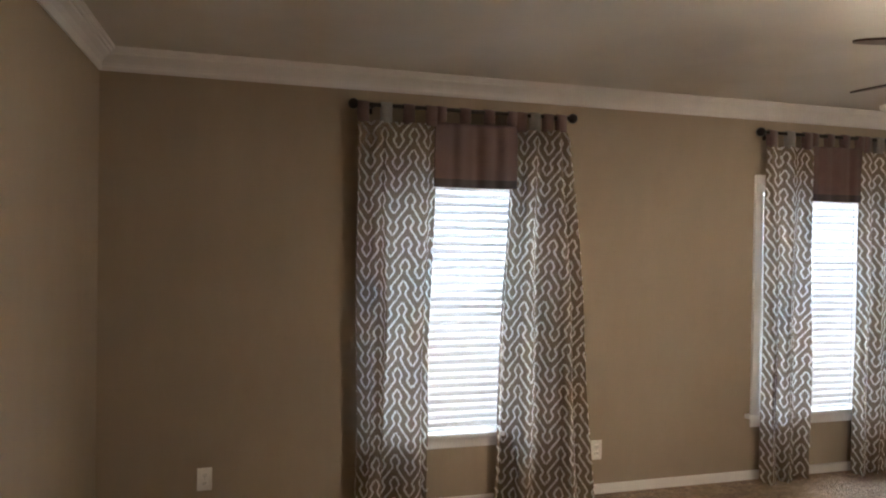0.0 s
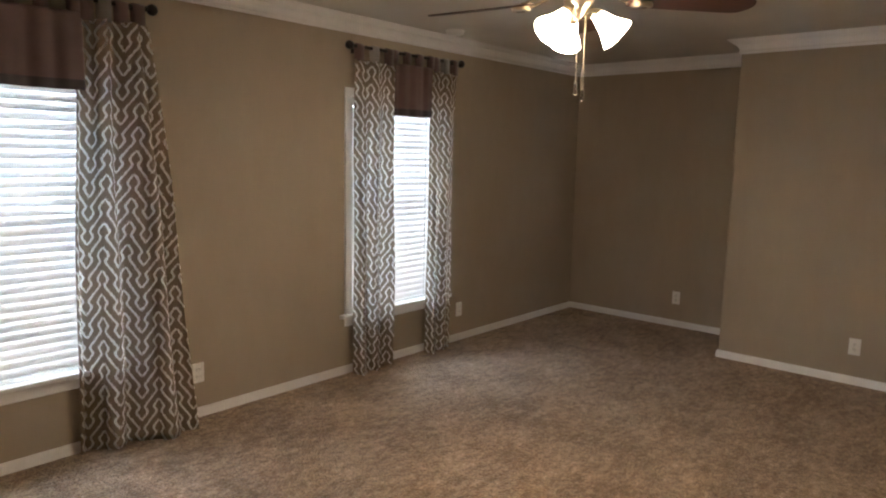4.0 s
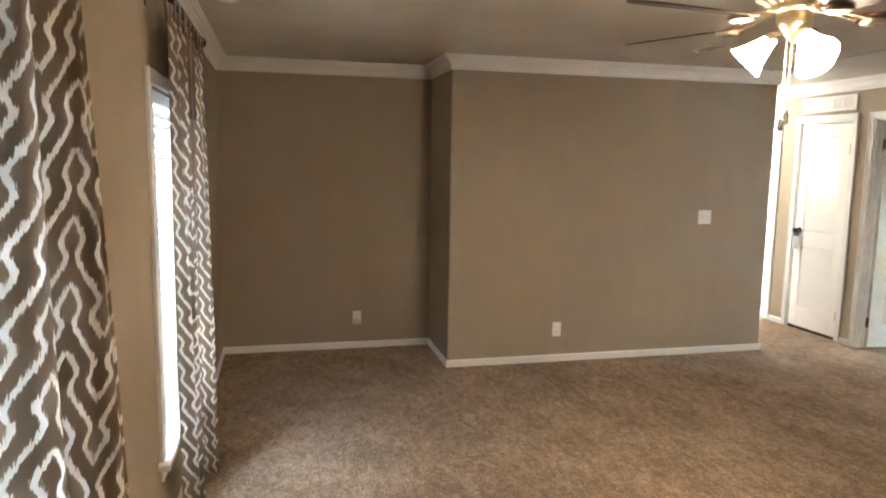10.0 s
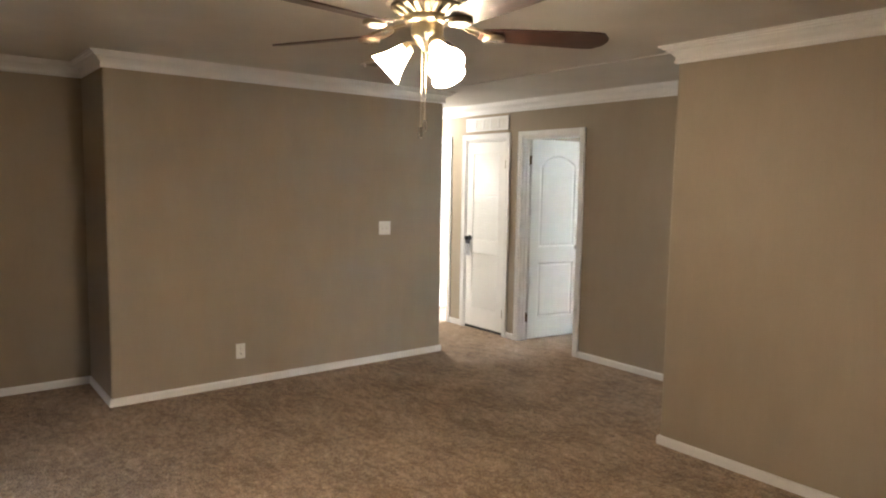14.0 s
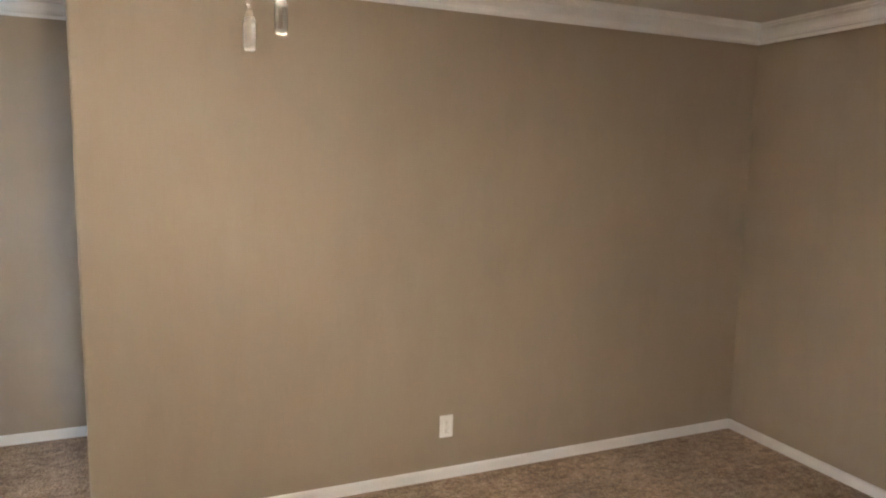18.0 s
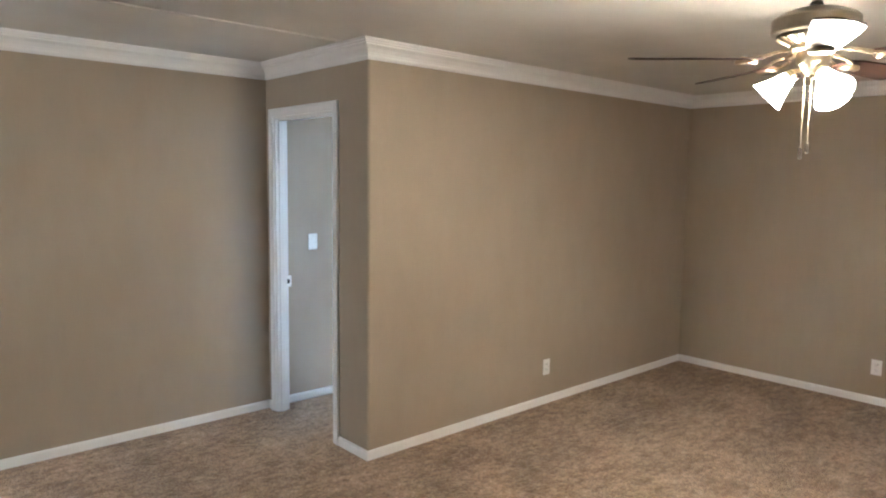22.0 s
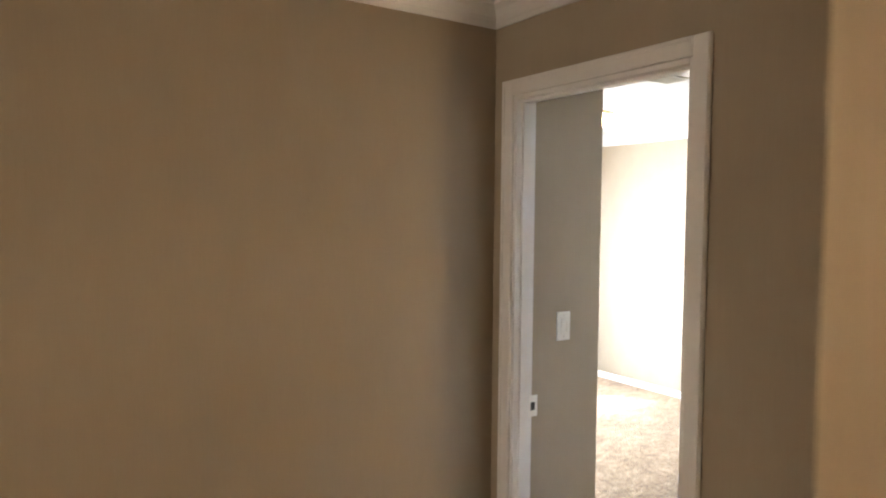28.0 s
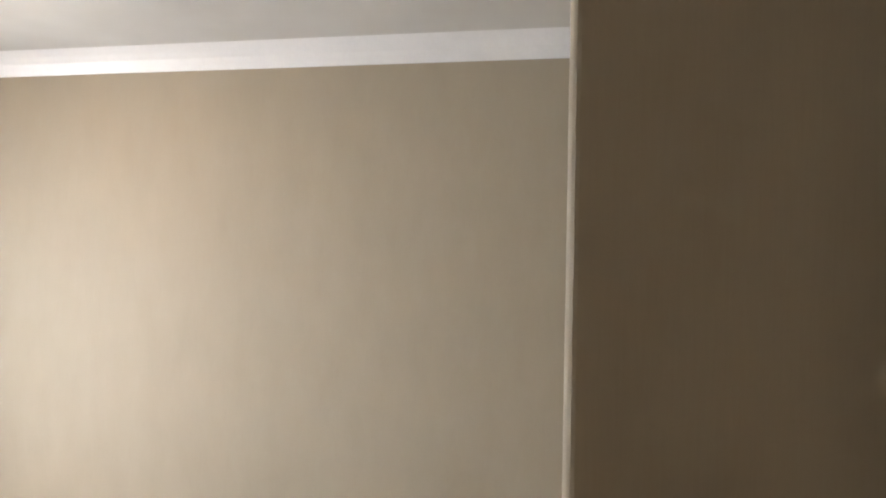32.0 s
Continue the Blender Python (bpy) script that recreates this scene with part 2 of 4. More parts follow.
def cloth_material(name, a, b, through_light):
    m, nt, p, nodes, links = mat(name)
    weave = noise_tex(nt, coords(nt, (700, 700, 260)), 1.0, 3)
    soft = noise_tex(nt, coords(nt), 9, 3)
    color = ramp(nt, mathn(nt, "ADD", mathn(nt, "MULTIPLY", weave, 0.6), mathn(nt, "MULTIPLY", soft, 0.4)), [(0.3, a), (0.7, b)])
    links.new(color, p.inputs["Base Color"])
    p.inputs["Roughness"].default_value = 0.6
    p.inputs["Sheen Weight"].default_value = 0.3
    links.new(bump(nt, weave, 0.3, 0.001), p.inputs["Normal"])
    tr = nodes.new("ShaderNodeBsdfTranslucent")
    links.new(color, tr.inputs["Color"])
    mx = nodes.new("ShaderNodeMixShader")
    mx.inputs[0].default_value = through_light
    links.new(p.outputs[0], mx.inputs[1])
    links.new(tr.outputs[0], mx.inputs[2])
    links.new(mx.outputs[0], nodes["Material Output"].inputs["Surface"])
    return m


def blade_material():
    """Dark red-brown walnut veneer with a satin lacquer."""
    m, nt, p, nodes, links = mat("walnut_veneer")
    grain = noise_tex(nt, coords(nt, (5, 90, 30)), 1.0, 5, 0.6)
    fine = noise_tex(nt, coords(nt, (20, 400, 60)), 1.0, 3)
    f = mathn(nt, "ADD", mathn(nt, "MULTIPLY", grain, 0.75), mathn(nt, "MULTIPLY", fine, 0.25))
    links.new(ramp(nt, f, [(0.3, (0.017, 0.007, 0.005)), (0.7, (0.056, 0.022, 0.014))]), p.inputs["Base Color"])
    p.inputs["Roughness"].default_value = 0.42
    p.inputs["Coat Weight"].default_value = 0.15
    p.inputs["Coat Roughness"].default_value = 0.2
    links.new(bump(nt, fine, 0.1, 0.001), p.inputs["Normal"])
    return m


def glow_material(name, color, strength):
    m, nt, p, nodes, links = mat(name)
    p.inputs["Base Color"].default_value = (0.9, 0.88, 0.82, 1)
    p.inputs["Roughness"].default_value = 0.35
    p.inputs["Emission Color"].default_value = (*color, 1)
    p.inputs["Emission Strength"].default_value = strength
    return m


def glass_material():
    m, nt, p, nodes, links = mat("window_glass")
    p.inputs["Base Color"].default_value = (0.96, 0.98, 0.97, 1)
    p.inputs["Roughness"].default_value = 0.02
    p.inputs["Transmission Weight"].default_value = 1.0
    p.inputs["IOR"].default_value = 1.45
    return m


def crystal_material():
    m, nt, p, nodes, links = mat("clear_acrylic")
    p.inputs["Base Color"].default_value = (0.55, 0.52, 0.48, 1)
    p.inputs["Roughness"].default_value = 0.12
    p.inputs["Transmission Weight"].default_value = 0.92
    return m


def ground_material():
    m, nt, p, nodes, links = mat("dry_ground")
    v = coords(nt)
    f = mathn(nt, "ADD", mathn(nt, "MULTIPLY", noise_tex(nt, v, 0.6, 4), 0.5), mathn(nt, "MULTIPLY", noise_tex(nt, v, 30, 4), 0.5))
    links.new(ramp(nt, f, [(0.3, (0.20, 0.16, 0.11)), (0.7, (0.42, 0.36, 0.27))]), p.inputs["Base Color"])
    p.inputs["Roughness"].default_value = 0.95
    links.new(bump(nt, f, 0.6, 0.03), p.inputs["Normal"])
    return m


M_WALL = wall_material()
M_CARPET = carpet_material()
M_CEIL = ceiling_material()
M_TRIM = plain("trim_paint", (0.74, 0.73, 0.72), 0.42, vary=0.05, scale=5, relief=0.08)
M_DOOR = plain("door_paint", (0.82, 0.81, 0.785), 0.36, vary=0.03, scale=6, relief=0.12, relief_scale=320)
M_PLATE = plain("plate_plastic", (0.78, 0.77, 0.74), 0.30, vary=0.03)
M_SLOT = plain("dark_slot", (0.03, 0.03, 0.03), 0.6)
M_ROD = plain("black_bronze", (0.022, 0.018, 0.016), 0.42, 0.6, vary=0.3)
M_FABRIC = fabric_material()
M_VALANCE = cloth_material("plum_brown_cloth", (0.105, 0.060, 0.055), (0.175, 0.106, 0.097), 0.16)
M_HEM = cloth_material("dark_hem_cloth", (0.030, 0.018, 0.022), (0.055, 0.036, 0.040), 0.03)
M_TABGREY = cloth_material("silver_tab_cloth", (0.20, 0.19, 0.17), (0.33, 0.31, 0.28), 0.2)
M_BLIND = cloth_material("blind_vinyl", (0.72, 0.69, 0.66), (0.80, 0.78, 0.75), 0.25)
M_BLIND_THIN = cloth_material("thin_blind_vinyl", (0.76, 0.75, 0.72), (0.90, 0.89, 0.86), 0.80)
M_CORD = plain("blind_cord", (0.7, 0.68, 0.64), 0.8)
M_BRASS = plain("antique_brass", (0.46, 0.39, 0.28), 0.30, 1.0, vary=0.18)
M_NICKEL = plain("brushed_nickel", (0.36, 0.32, 0.26), 0.33, 1.0, vary=0.12, relief=0.1)
M_STEEL = plain("satin_steel", (0.55, 0.53, 0.50), 0.3, 1.0)
M_BRONZE = plain("aged_bronze", (0.20, 0.135, 0.075), 0.38, 1.0, vary=0.2)
M_BLADE = blade_material()
M_SHADE = glow_material("frosted_shade", (1.0, 0.80, 0.55), 30.0)
M_BULB = glow_material("lit_bulb", (1.0, 0.80, 0.55), 650.0)
M_DOME = glow_material("frosted_dome", (1.0, 0.74, 0.42), 25.0)
M_DOME_HALL = glow_material("frosted_dome_hall", (1.0, 0.94, 0.82), 28.0)
M_GLASS = glass_material()
M_GROUND = ground_material()
M_VINYL = plain("window_vinyl", (0.80, 0.80, 0.79), 0.4, vary=0.03)
M_PAPER = plain("paper_tag", (0.50, 0.52, 0.56), 0.7)
M_TAGDARK = plain("dark_print", (0.045, 0.05, 0.065), 0.6)
M_CRYSTAL = crystal_material()
M_VENTRING = plain("vent_ring_metal", (0.10, 0.085, 0.06), 0.5, 0.8)
M_CHAIN = plain("dull_brass_chain", (0.40, 0.35, 0.26), 0.42, 1.0, vary=0.2)
M_RAWWOOD = plain("raw_wood", (0.30, 0.17, 0.06), 0.7, vary=0.4, scale=40)
M_VENT = plain("vent_enamel", (0.60, 0.57, 0.52), 0.45, vary=0.05)
M_VENTSLAT = plain("vent_slat_enamel", (0.30, 0.28, 0.245), 0.5, vary=0.08)
# dark tone of the vent backing paints the shade between the slats
M_VENTDARK = plain("vent_painted_shade", (0.18, 0.165, 0.145), 0.6, vary=0.1)


# ================= mesh helpers =================
def mesh_of(name, bm, material, smooth=False):
    bmesh.ops.recalc_face_normals(bm, faces=bm.faces)
    me = bpy.data.meshes.new(name)
    bm.to_mesh(me)
    bm.free()
    me.materials.append(material)
    if smooth:
        for poly in me.polygons:
            poly.use_smooth = True
    return me


def thing(name, label, category, at=None, group="", kind=""):
    ob = tagged(new(name), label, category, group, kind)
    if at is not None:
        ob.matrix_world = at
    return ob


def solid(name, bm, material, label="", category="", group="", kind="", smooth=False, at=None):
    ob = tagged(new(name, mesh_of(name, bm, material, smooth)), label, category, group, kind)
    if at is not None:
        ob.matrix_world = at
    return ob


def part(name, bm, material, parent, label="", smooth=False, at=None):
    ob = new(name, mesh_of(name, bm, material, smooth))
    ob.parent = parent
    if at is not None:
        ob.matrix_basis = at
    if label:
        ob["label"] = label
    return ob


def again(ob, parent, at):
    """Another part on the same mesh."""
    o = new(ob.name.split(".")[0], ob.data)
    o.parent = parent
    o.matrix_basis = at
    if "label" in ob:
        o["label"] = ob["label"]
    return o


def box(bm, x0, x1, y0, y1, z0, z1, bevel=0.0, seg=2):
    vs = [bm.verts.new((x, y, z)) for x in (x0, x1) for y in (y0, y1) for z in (z0, z1)]
    fs = [bm.faces.new([vs[i] for i in q]) for q in ((0, 1, 3, 2), (4, 6, 7, 5), (0, 4, 5, 1), (2, 3, 7, 6), (0, 2, 6, 4), (1, 5, 7, 3))]
    if bevel:
        es = list({e for f in fs for e in f.edges})
        bmesh.ops.bevel(bm, geom=es, offset=bevel, segments=seg, affect="EDGES", profile=0.5)
    return bm


def boxed(*a, **k):
    return box(bmesh.new(), *a, **k)


def lathe(profile, steps=24, bm=None, axis_at=(0, 0)):
    """Turn a profile of (radius, height) about the upright axis."""
    bm = bm or bmesh.new()
    rings = []
    for r, z in profile:
        if r < 1e-6:
            rings.append([bm.verts.new((axis_at[0], axis_at[1], z))])
        else:
            rings.append([bm.verts.new((axis_at[0] + r * math.cos(2 * math.pi * k / steps), axis_at[1] + r * math.sin(2 * math.pi * k / steps), z)) for k in range(steps)])
    for a, b in zip(rings, rings[1:]):
        for k in range(steps):
            k2 = (k + 1) % steps
            if len(a) == 1 and len(b) == 1:
                continue
            if len(a) == 1:
                bm.faces.new((a[0], b[k], b[k2]))
            elif len(b) == 1:
                bm.faces.new((a[k], a[k2], b[0]))
            else:
                bm.faces.new((a[k], a[k2], b[k2], b[k]))
    return bm


def prism(bm, outline, y0, y1):
    """Extrude an (x, z) outline from y0 to y1."""
    a = [bm.verts.new((x, y0, z)) for x, z in outline]
    b = [bm.verts.new((x, y1, z)) for x, z in outline]
    n = len(outline)
    bm.faces.new(a)
    bm.faces.new(b[::-1])
    for k in range(n):
        bm.faces.new((a[k], b[k], b[(k + 1) % n], a[(k + 1) % n]))
    return bm


def sweep(path, profile, closed_profile=True):
    """Run a profile of (distance from the wall, height) along walls; the room lies to the left of the path. Corners are mitred."""
    bm = bmesh.new()
    pts = [Vector(p) for p in path]
    rows = []
    for i, p in enumerate(pts):
        dirs = []
        if i > 0:
            dirs.append((p - pts[i - 1]).normalized())
        if i < len(pts) - 1:
            dirs.append((pts[i + 1] - p).normalized())
        normals = [Vector((-d.y, d.x)) for d in dirs]
        n = normals[0] if len(normals) == 1 else (normals[0] + normals[1]) / (1 + normals[0].dot(normals[1]))
        rows.append([bm.verts.new((p.x + n.x * d, p.y + n.y * d, z)) for d, z in profile])
    m = len(profile)
    for a, b in zip(rows, rows[1:]):
        for k in range(m if closed_profile else m - 1):
            bm.faces.new((a[k], a[(k + 1) % m], b[(k + 1) % m], b[k]))
    if closed_profile:
        bm.faces.new(rows[0][::-1])
        bm.faces.new(rows[-1])
    return bm


def wall(name, axis, face, back, a, b, openings=(), z0=-0.02, z1=CEIL + 0.02, label="taupe vinyl-faced wall with fine upright grain", material=None, rounded=()):
    """A wall along axis 'x' or 'y' from a to b, between the planes face and back, with openings (from, to, bottom, top) right through it."""
    bm = bmesh.new()
    lo, hi = min(face, back), max(face, back)

    def piece(s, e, bottom, top):
        if e - s < 1e-4 or top - bottom < 1e-4:
            return
        if axis == "x":
            box(bm, s, e, lo, hi, bottom, top)
        else:
            box(bm, lo, hi, s, e, bottom, top)

    at = min(a, b)
    for s, e, bottom, top in sorted(openings):
        piece(at, s, z0, z1)
        piece(s, e, z0, bottom)
        piece(s, e, top, z1)
        at = e
    piece(at, max(a, b), z0, z1)
    bmesh.ops.remove_doubles(bm, verts=bm.verts, dist=1e-5)
    edges = [e for e in bm.edges for cx, cy in rounded
             if all(abs(v.co.x - cx) < 1e-3 and abs(v.co.y - cy) < 1e-3 for v in e.verts)]
    if edges:
        bmesh.ops.bevel(bm, geom=edges, offset=0.016, segments=4, affect="EDGES", profile=0.5)
    return solid(name, bm, material or M_WALL, label, "wall", kind="structure")


# ================= large structure =================
solid("ground", boxed(-400, 400, -400, 400, -0.75, -0.55), M_GROUND, "dry pale ground outside the house", "ground", kind="structure")
solid("floor", boxed(-0.15, 11.0, SOUTH - 0.15, 0.15, -0.12, 0.0), M_CARPET, "brown and beige flecked cut-pile carpet", "floor", kind="structure")
solid("ceiling", boxed(-0.15, 11.0, SOUTH - 0.15, 0.15, CEIL, CEIL + 0.12), M_CEIL, "off-white sprayed ceiling", "ceiling", kind="structure")

HALF = WIN_W / 2
DOOR_T = 2.038
POCKET = (-5.373, -4.636)     # doorway in the west side of the passage, along y
BED = (5.250, 5.992)          # bedroom doorway, along x
LOUV = (6.216, 6.856)
HALLD = (7.153, 7.912)
MASTER_WIN = (0.90, 1.84)
BED_WIN = (4.215, 5.145)
UTIL_ADDED_WIN = (7.23, 7.93)

wall("wall_north", "x", 0.0, 0.15, -0.15, 11.0, [(W1 - HALF, W1 + HALF, WIN_B, WIN_T), (W2 - HALF, W2 + HALF, WIN_B, WIN_T)])
wall("wall_west", "y", 0.0, -0.15, SOUTH - 0.15, 0.0)
wall("wall_south", "x", SOUTH, SOUTH - 0.15, 0.0, 11.0, [(*MASTER_WIN, WIN_B, WIN_T), (*BED_WIN, WIN_B, WIN_T), (*UTIL_ADDED_WIN, WIN_B, WIN_T)])
# the opening is made up, to let the hall's fill lamp in
wall("wall_east", "y", 10.85, 11.0, SOUTH, 0.0, [(-5.40, -4.66, 0.40, 1.90)])
wall("wall_alcove", "y", ALC_X, ALC_X + 0.1, BUMP_Y - 0.1, 0.0)
wall("wall_closet_north", "x", BUMP_Y, BUMP_Y - 0.1, BUMP_X + 0.1, ALC_X)
wall("wall_closet_west", "y", BUMP_X, BUMP_X + 0.1, BUMP_END, BUMP_Y, rounded=((BUMP_X, BUMP_END), (BUMP_X, BUMP_Y)))
wall("wall_hall_north", "x", BUMP_END, BUMP_END + 0.1, BUMP_X + 0.1, 10.85)
wall("wall_block_north", "x", BLK_Y, BLK_Y - 0.1, 0.0, BLK_X, rounded=((BLK_X, BLK_Y),))
wall("wall_block_east", "y", BLK_X, BLK_X - 0.082, REC_Y, BLK_Y - 0.1, [(POCKET[0], POCKET[1], -0.02, DOOR_T)])
wall("wall_passage_south", "x", REC_Y, REC_Y - 0.1, 2.933, 10.85,
     [(BED[0], BED[1], -0.02, DOOR_T), (LOUV[0], LOUV[1], -0.02, DOOR_T), (HALLD[0], HALLD[1], -0.02, DOOR_T)], rounded=((2.933, REC_Y),))
wall("wall_master_east", "y", 2.933, 3.033, SOUTH, REC_Y - 0.1)
wall("wall_bedroom_west", "y", 3.60, 3.50, SOUTH, REC_Y - 0.1)
wall("wall_bedroom_east", "y", 6.10, 6.20, SOUTH, REC_Y - 0.1)
wall("wall_utility_west", "y", 6.98, 6.88, SOUTH, REC_Y - 0.1)
wall("wall_utility_east", "y", 8.30, 8.40, SOUTH, REC_Y - 0.1)
wall("wall_louver_closet", "x", -6.2, -6.3, 6.20, 6.88)
wall("wall_inner_east", "y", 1.930, 1.830, -5.163, BLK_Y - 0.1, rounded=((1.930, -5.163), (1.830, -5.163)))

# crown moulding and baseboards
CROWN_P = [(0.0, CROWN), (0.010, CROWN), (0.015, CROWN + 0.012), (0.015, CROWN + 0.020), (0.009, CROWN + 0.023), (0.012, CROWN + 0.038), (0.028, CROWN + 0.058),
           (0.052, CROWN + 0.071), (0.052, CROWN + 0.080), (0.066, CROWN + 0.081), (0.068, CROWN + 0.090), (0.081, CROWN + 0.091), (0.084, CEIL - 0.001), (0.0, CEIL - 0.001)]
COVE_P = [(0.0, CROWN), (0.006, CROWN + 0.001), (0.012, CROWN + 0.020), (0.026, CROWN + 0.050), (0.048, CROWN + 0.076), (0.070, CROWN + 0.094), (0.080, CEIL - 0.001), (0.0, CEIL - 0.001)]
BASE_P = [(0.0, 0.001), (0.012, 0.001), (0.012, 0.044), (0.009, 0.053), (0.004, 0.058), (0.0, 0.058)]
ROOM = [(10.85, BUMP_END), (BUMP_X, BUMP_END), (BUMP_X, BUMP_Y), (ALC_X, BUMP_Y), (ALC_X, 0), (0, 0), (0, BLK_Y), (BLK_X, BLK_Y), (BLK_X, REC_Y), (10.85, REC_Y)]
MASTER = [(2.933, SOUTH), (2.933, REC_Y), (BLK_X - 0.082, REC_Y), (BLK_X - 0.082, BLK_Y - 0.1), (1.930, BLK_Y - 0.1), (1.930, -5.163), (1.830, -5.163), (1.830, BLK_Y - 0.1), (0, BLK_Y - 0.1), (0, SOUTH), (2.933, SOUTH)]
BEDROOM = [(6.10, REC_Y - 0.1), (3.60, REC_Y - 0.1), (3.60, SOUTH), (6.10, SOUTH), (6.10, REC_Y - 0.1)]
for path, label in ((ROOM, "white stepped crown moulding round the living room"), (MASTER, "white cove moulding of the far bedroom"), (BEDROOM, "white cove moulding of the small bedroom")):
    solid("trim", sweep(path, CROWN_P if path is ROOM else COVE_P), M_TRIM, label, "crown moulding", kind="structure")
CAS = 0.054   # casing width
for path in (
    [(10.85, BUMP_END), (BUMP_X, BUMP_END), (BUMP_X, BUMP_Y), (ALC_X, BUMP_Y), (ALC_X, 0), (0, 0), (0, BLK_Y), (BLK_X, BLK_Y), (BLK_X, POCKET[1] + CAS)],
    [(BLK_X, REC_Y + 0.054), (BLK_X, REC_Y), (BED[0] - CAS, REC_Y)],
    [(BED[1] + CAS, REC_Y), (LOUV[0] - CAS, REC_Y)],
    [(LOUV[1] + CAS, REC_Y), (HALLD[0] - CAS, REC_Y)],
    [(HALLD[1] + CAS, REC_Y), (10.85, REC_Y)],
    [(2.933, SOUTH), (2.933, REC_Y), (BLK_X - 0.082, REC_Y)],
    [(1.930, BLK_Y - 0.1), (1.930, -5.163), (1.830, -5.163), (1.830, BLK_Y - 0.1), (0, BLK_Y - 0.1), (0, SOUTH), (2.933, SOUTH)],
    [(BED[0] - CAS, REC_Y - 0.1), (3.60, REC_Y - 0.1), (3.60, SOUTH), (6.10, SOUTH), (6.10, REC_Y - 0.1)],
):
    solid("baseboard", sweep(path, BASE_P), M_TRIM, "white painted low baseboard along the carpet", "baseboard", kind="structure")
solid("trim", boxed(BLK_X + 0.06, BUMP_X - 0.05, -4.432, -4.410, CEIL - 0.009, CEIL - 0.0005, 0.002), M_CEIL, "thin joint batten where two ceiling halves meet", "ceiling batten", kind="structure")


# ================= windows with blinds =================
def window(name, cx, wall_y, inside, bottom=WIN_B, width=WIN_W, tilt=68, blinds=True, slats=None, label="white vinyl window in a painted casing with closed blinds"):
    """inside: -1 where the room lies towards -y of the wall, +1 the other way."""
    top = WIN_T
    h = width / 2
    turn = pose(cx, wall_y, 0, 0, 0, 0 if inside < 0 else 180)
    w = thing(name, label, "window", turn, kind="structure")
    # local: room towards -y, outdoors +y
    fr = bmesh.new()
    for x0, x1, z0, z1 in ((-h, -h + 0.045, bottom, top), (h - 0.045, h, bottom, top), (-h + 0.045, h - 0.045, bottom, bottom + 0.05),
                           (-h + 0.045, h - 0.045, top - 0.045, top), (-h + 0.045, h - 0.045, (bottom + top) / 2 - 0.02, (bottom + top) / 2 + 0.02)):
        box(fr, x0, x1, 0.085, 0.135, z0, z1, 0.004, 1)
    part("window_frame", fr, M_VINYL, w)
    for z0, z1 in ((bottom + 0.05, (bottom + top) / 2 - 0.02), ((bottom + top) / 2 + 0.02, top - 0.045)):
        g = part("pane", boxed(-h + 0.043, h - 0.043, 0.106, 0.112, z0 - 0.002, z1 + 0.002), M_GLASS, w)
        g.visible_shadow = False
    c = bmesh.new()
    box(c, -h - 0.058, -h, -0.016, 0.0, bottom, top, 0.004)
    part("casing_side", c, M_TRIM, w)
    part("casing_side", boxed(h, h + 0.058, -0.016, 0.0, bottom, top, 0.004), M_TRIM, w)
    part("casing_head", boxed(-h - 0.058, h + 0.058, -0.018, 0.0, top, top + 0.058, 0.004), M_TRIM, w)
    part("window_sill", boxed(-h - 0.095, h + 0.095, -0.045, 0.084, bottom - 0.022, bottom + 0.005, 0.006), M_TRIM, w, "painted sill with rounded nose")
    part("apron", boxed(-h - 0.058, h + 0.058, -0.014, 0.0, bottom - 0.080, bottom - 0.022, 0.004), M_TRIM, w)
    if blinds:
        b = thing("window_blind", "closed white slatted blind hanging in the window", "blind", turn, group="blinds")
        part("headrail", boxed(-h + 0.008, h - 0.008, 0.012, 0.066, top - 0.055, top - 0.004, 0.004), M_BLIND, b)
        sl = bmesh.new()
        n = 5
        rows = []
        for x in (-h + 0.012, h - 0.012):
            for s in (0.0, 0.0028):
                rows.append([sl.verts.new((x, -0.027 + 0.054 * k / n, 0.004 * math.sin(math.pi * k / n) + s)) for k in range(n + 1)])
        for k in range(n):
            sl.faces.new((rows[0][k], rows[2][k], rows[2][k + 1], rows[0][k + 1]))
            sl.faces.new((rows[1][k], rows[1][k + 1], rows[3][k + 1], rows[3][k]))
            sl.faces.new((rows[0][k], rows[0][k + 1], rows[1][k + 1], rows[1][k]))
            sl.faces.new((rows[2][k], rows[3][k], rows[3][k + 1], rows[2][k + 1]))
        sl.faces.new((rows[0][0], rows[1][0], rows[3][0], rows[2][0]))
        sl.faces.new((rows[0][n], rows[2][n], rows[3][n], rows[1][n]))
        z = top - 0.085
        first = None
        rnd = random.Random(name)
        while z > bottom + 0.035:
            at = pose(0, 0.04, z, tilt + rnd.uniform(-0.8, 0.8), rnd.uniform(-0.05, 0.05), 0)
            first = part("slat", sl, slats or M_BLIND, b, at=at) if first is None else (again(first, b, at) and first)
            z -= 0.0444
        part("bottom_rail", boxed(-h + 0.012, h - 0.012, 0.018, 0.062, bottom + 0.0055, bottom + 0.028, 0.005), M_BLIND_THIN, b)
        for x in (-h * 0.62, h * 0.62):
            for y in (0.013, 0.067):
                part("ladder_cord", boxed(x - 0.001, x + 0.001, y - 0.001, y + 0.001, bottom + 0.02, top - 0.05), M_CORD, b)
        part("wand", lathe([(0, top - 0.75), (0.004, top - 0.75), (0.004, top - 0.06), (0, top - 0.06)], 8, axis_at=(-h + 0.07, 0.006)), M_CORD, b, "clear plastic tilt wand")
    return w


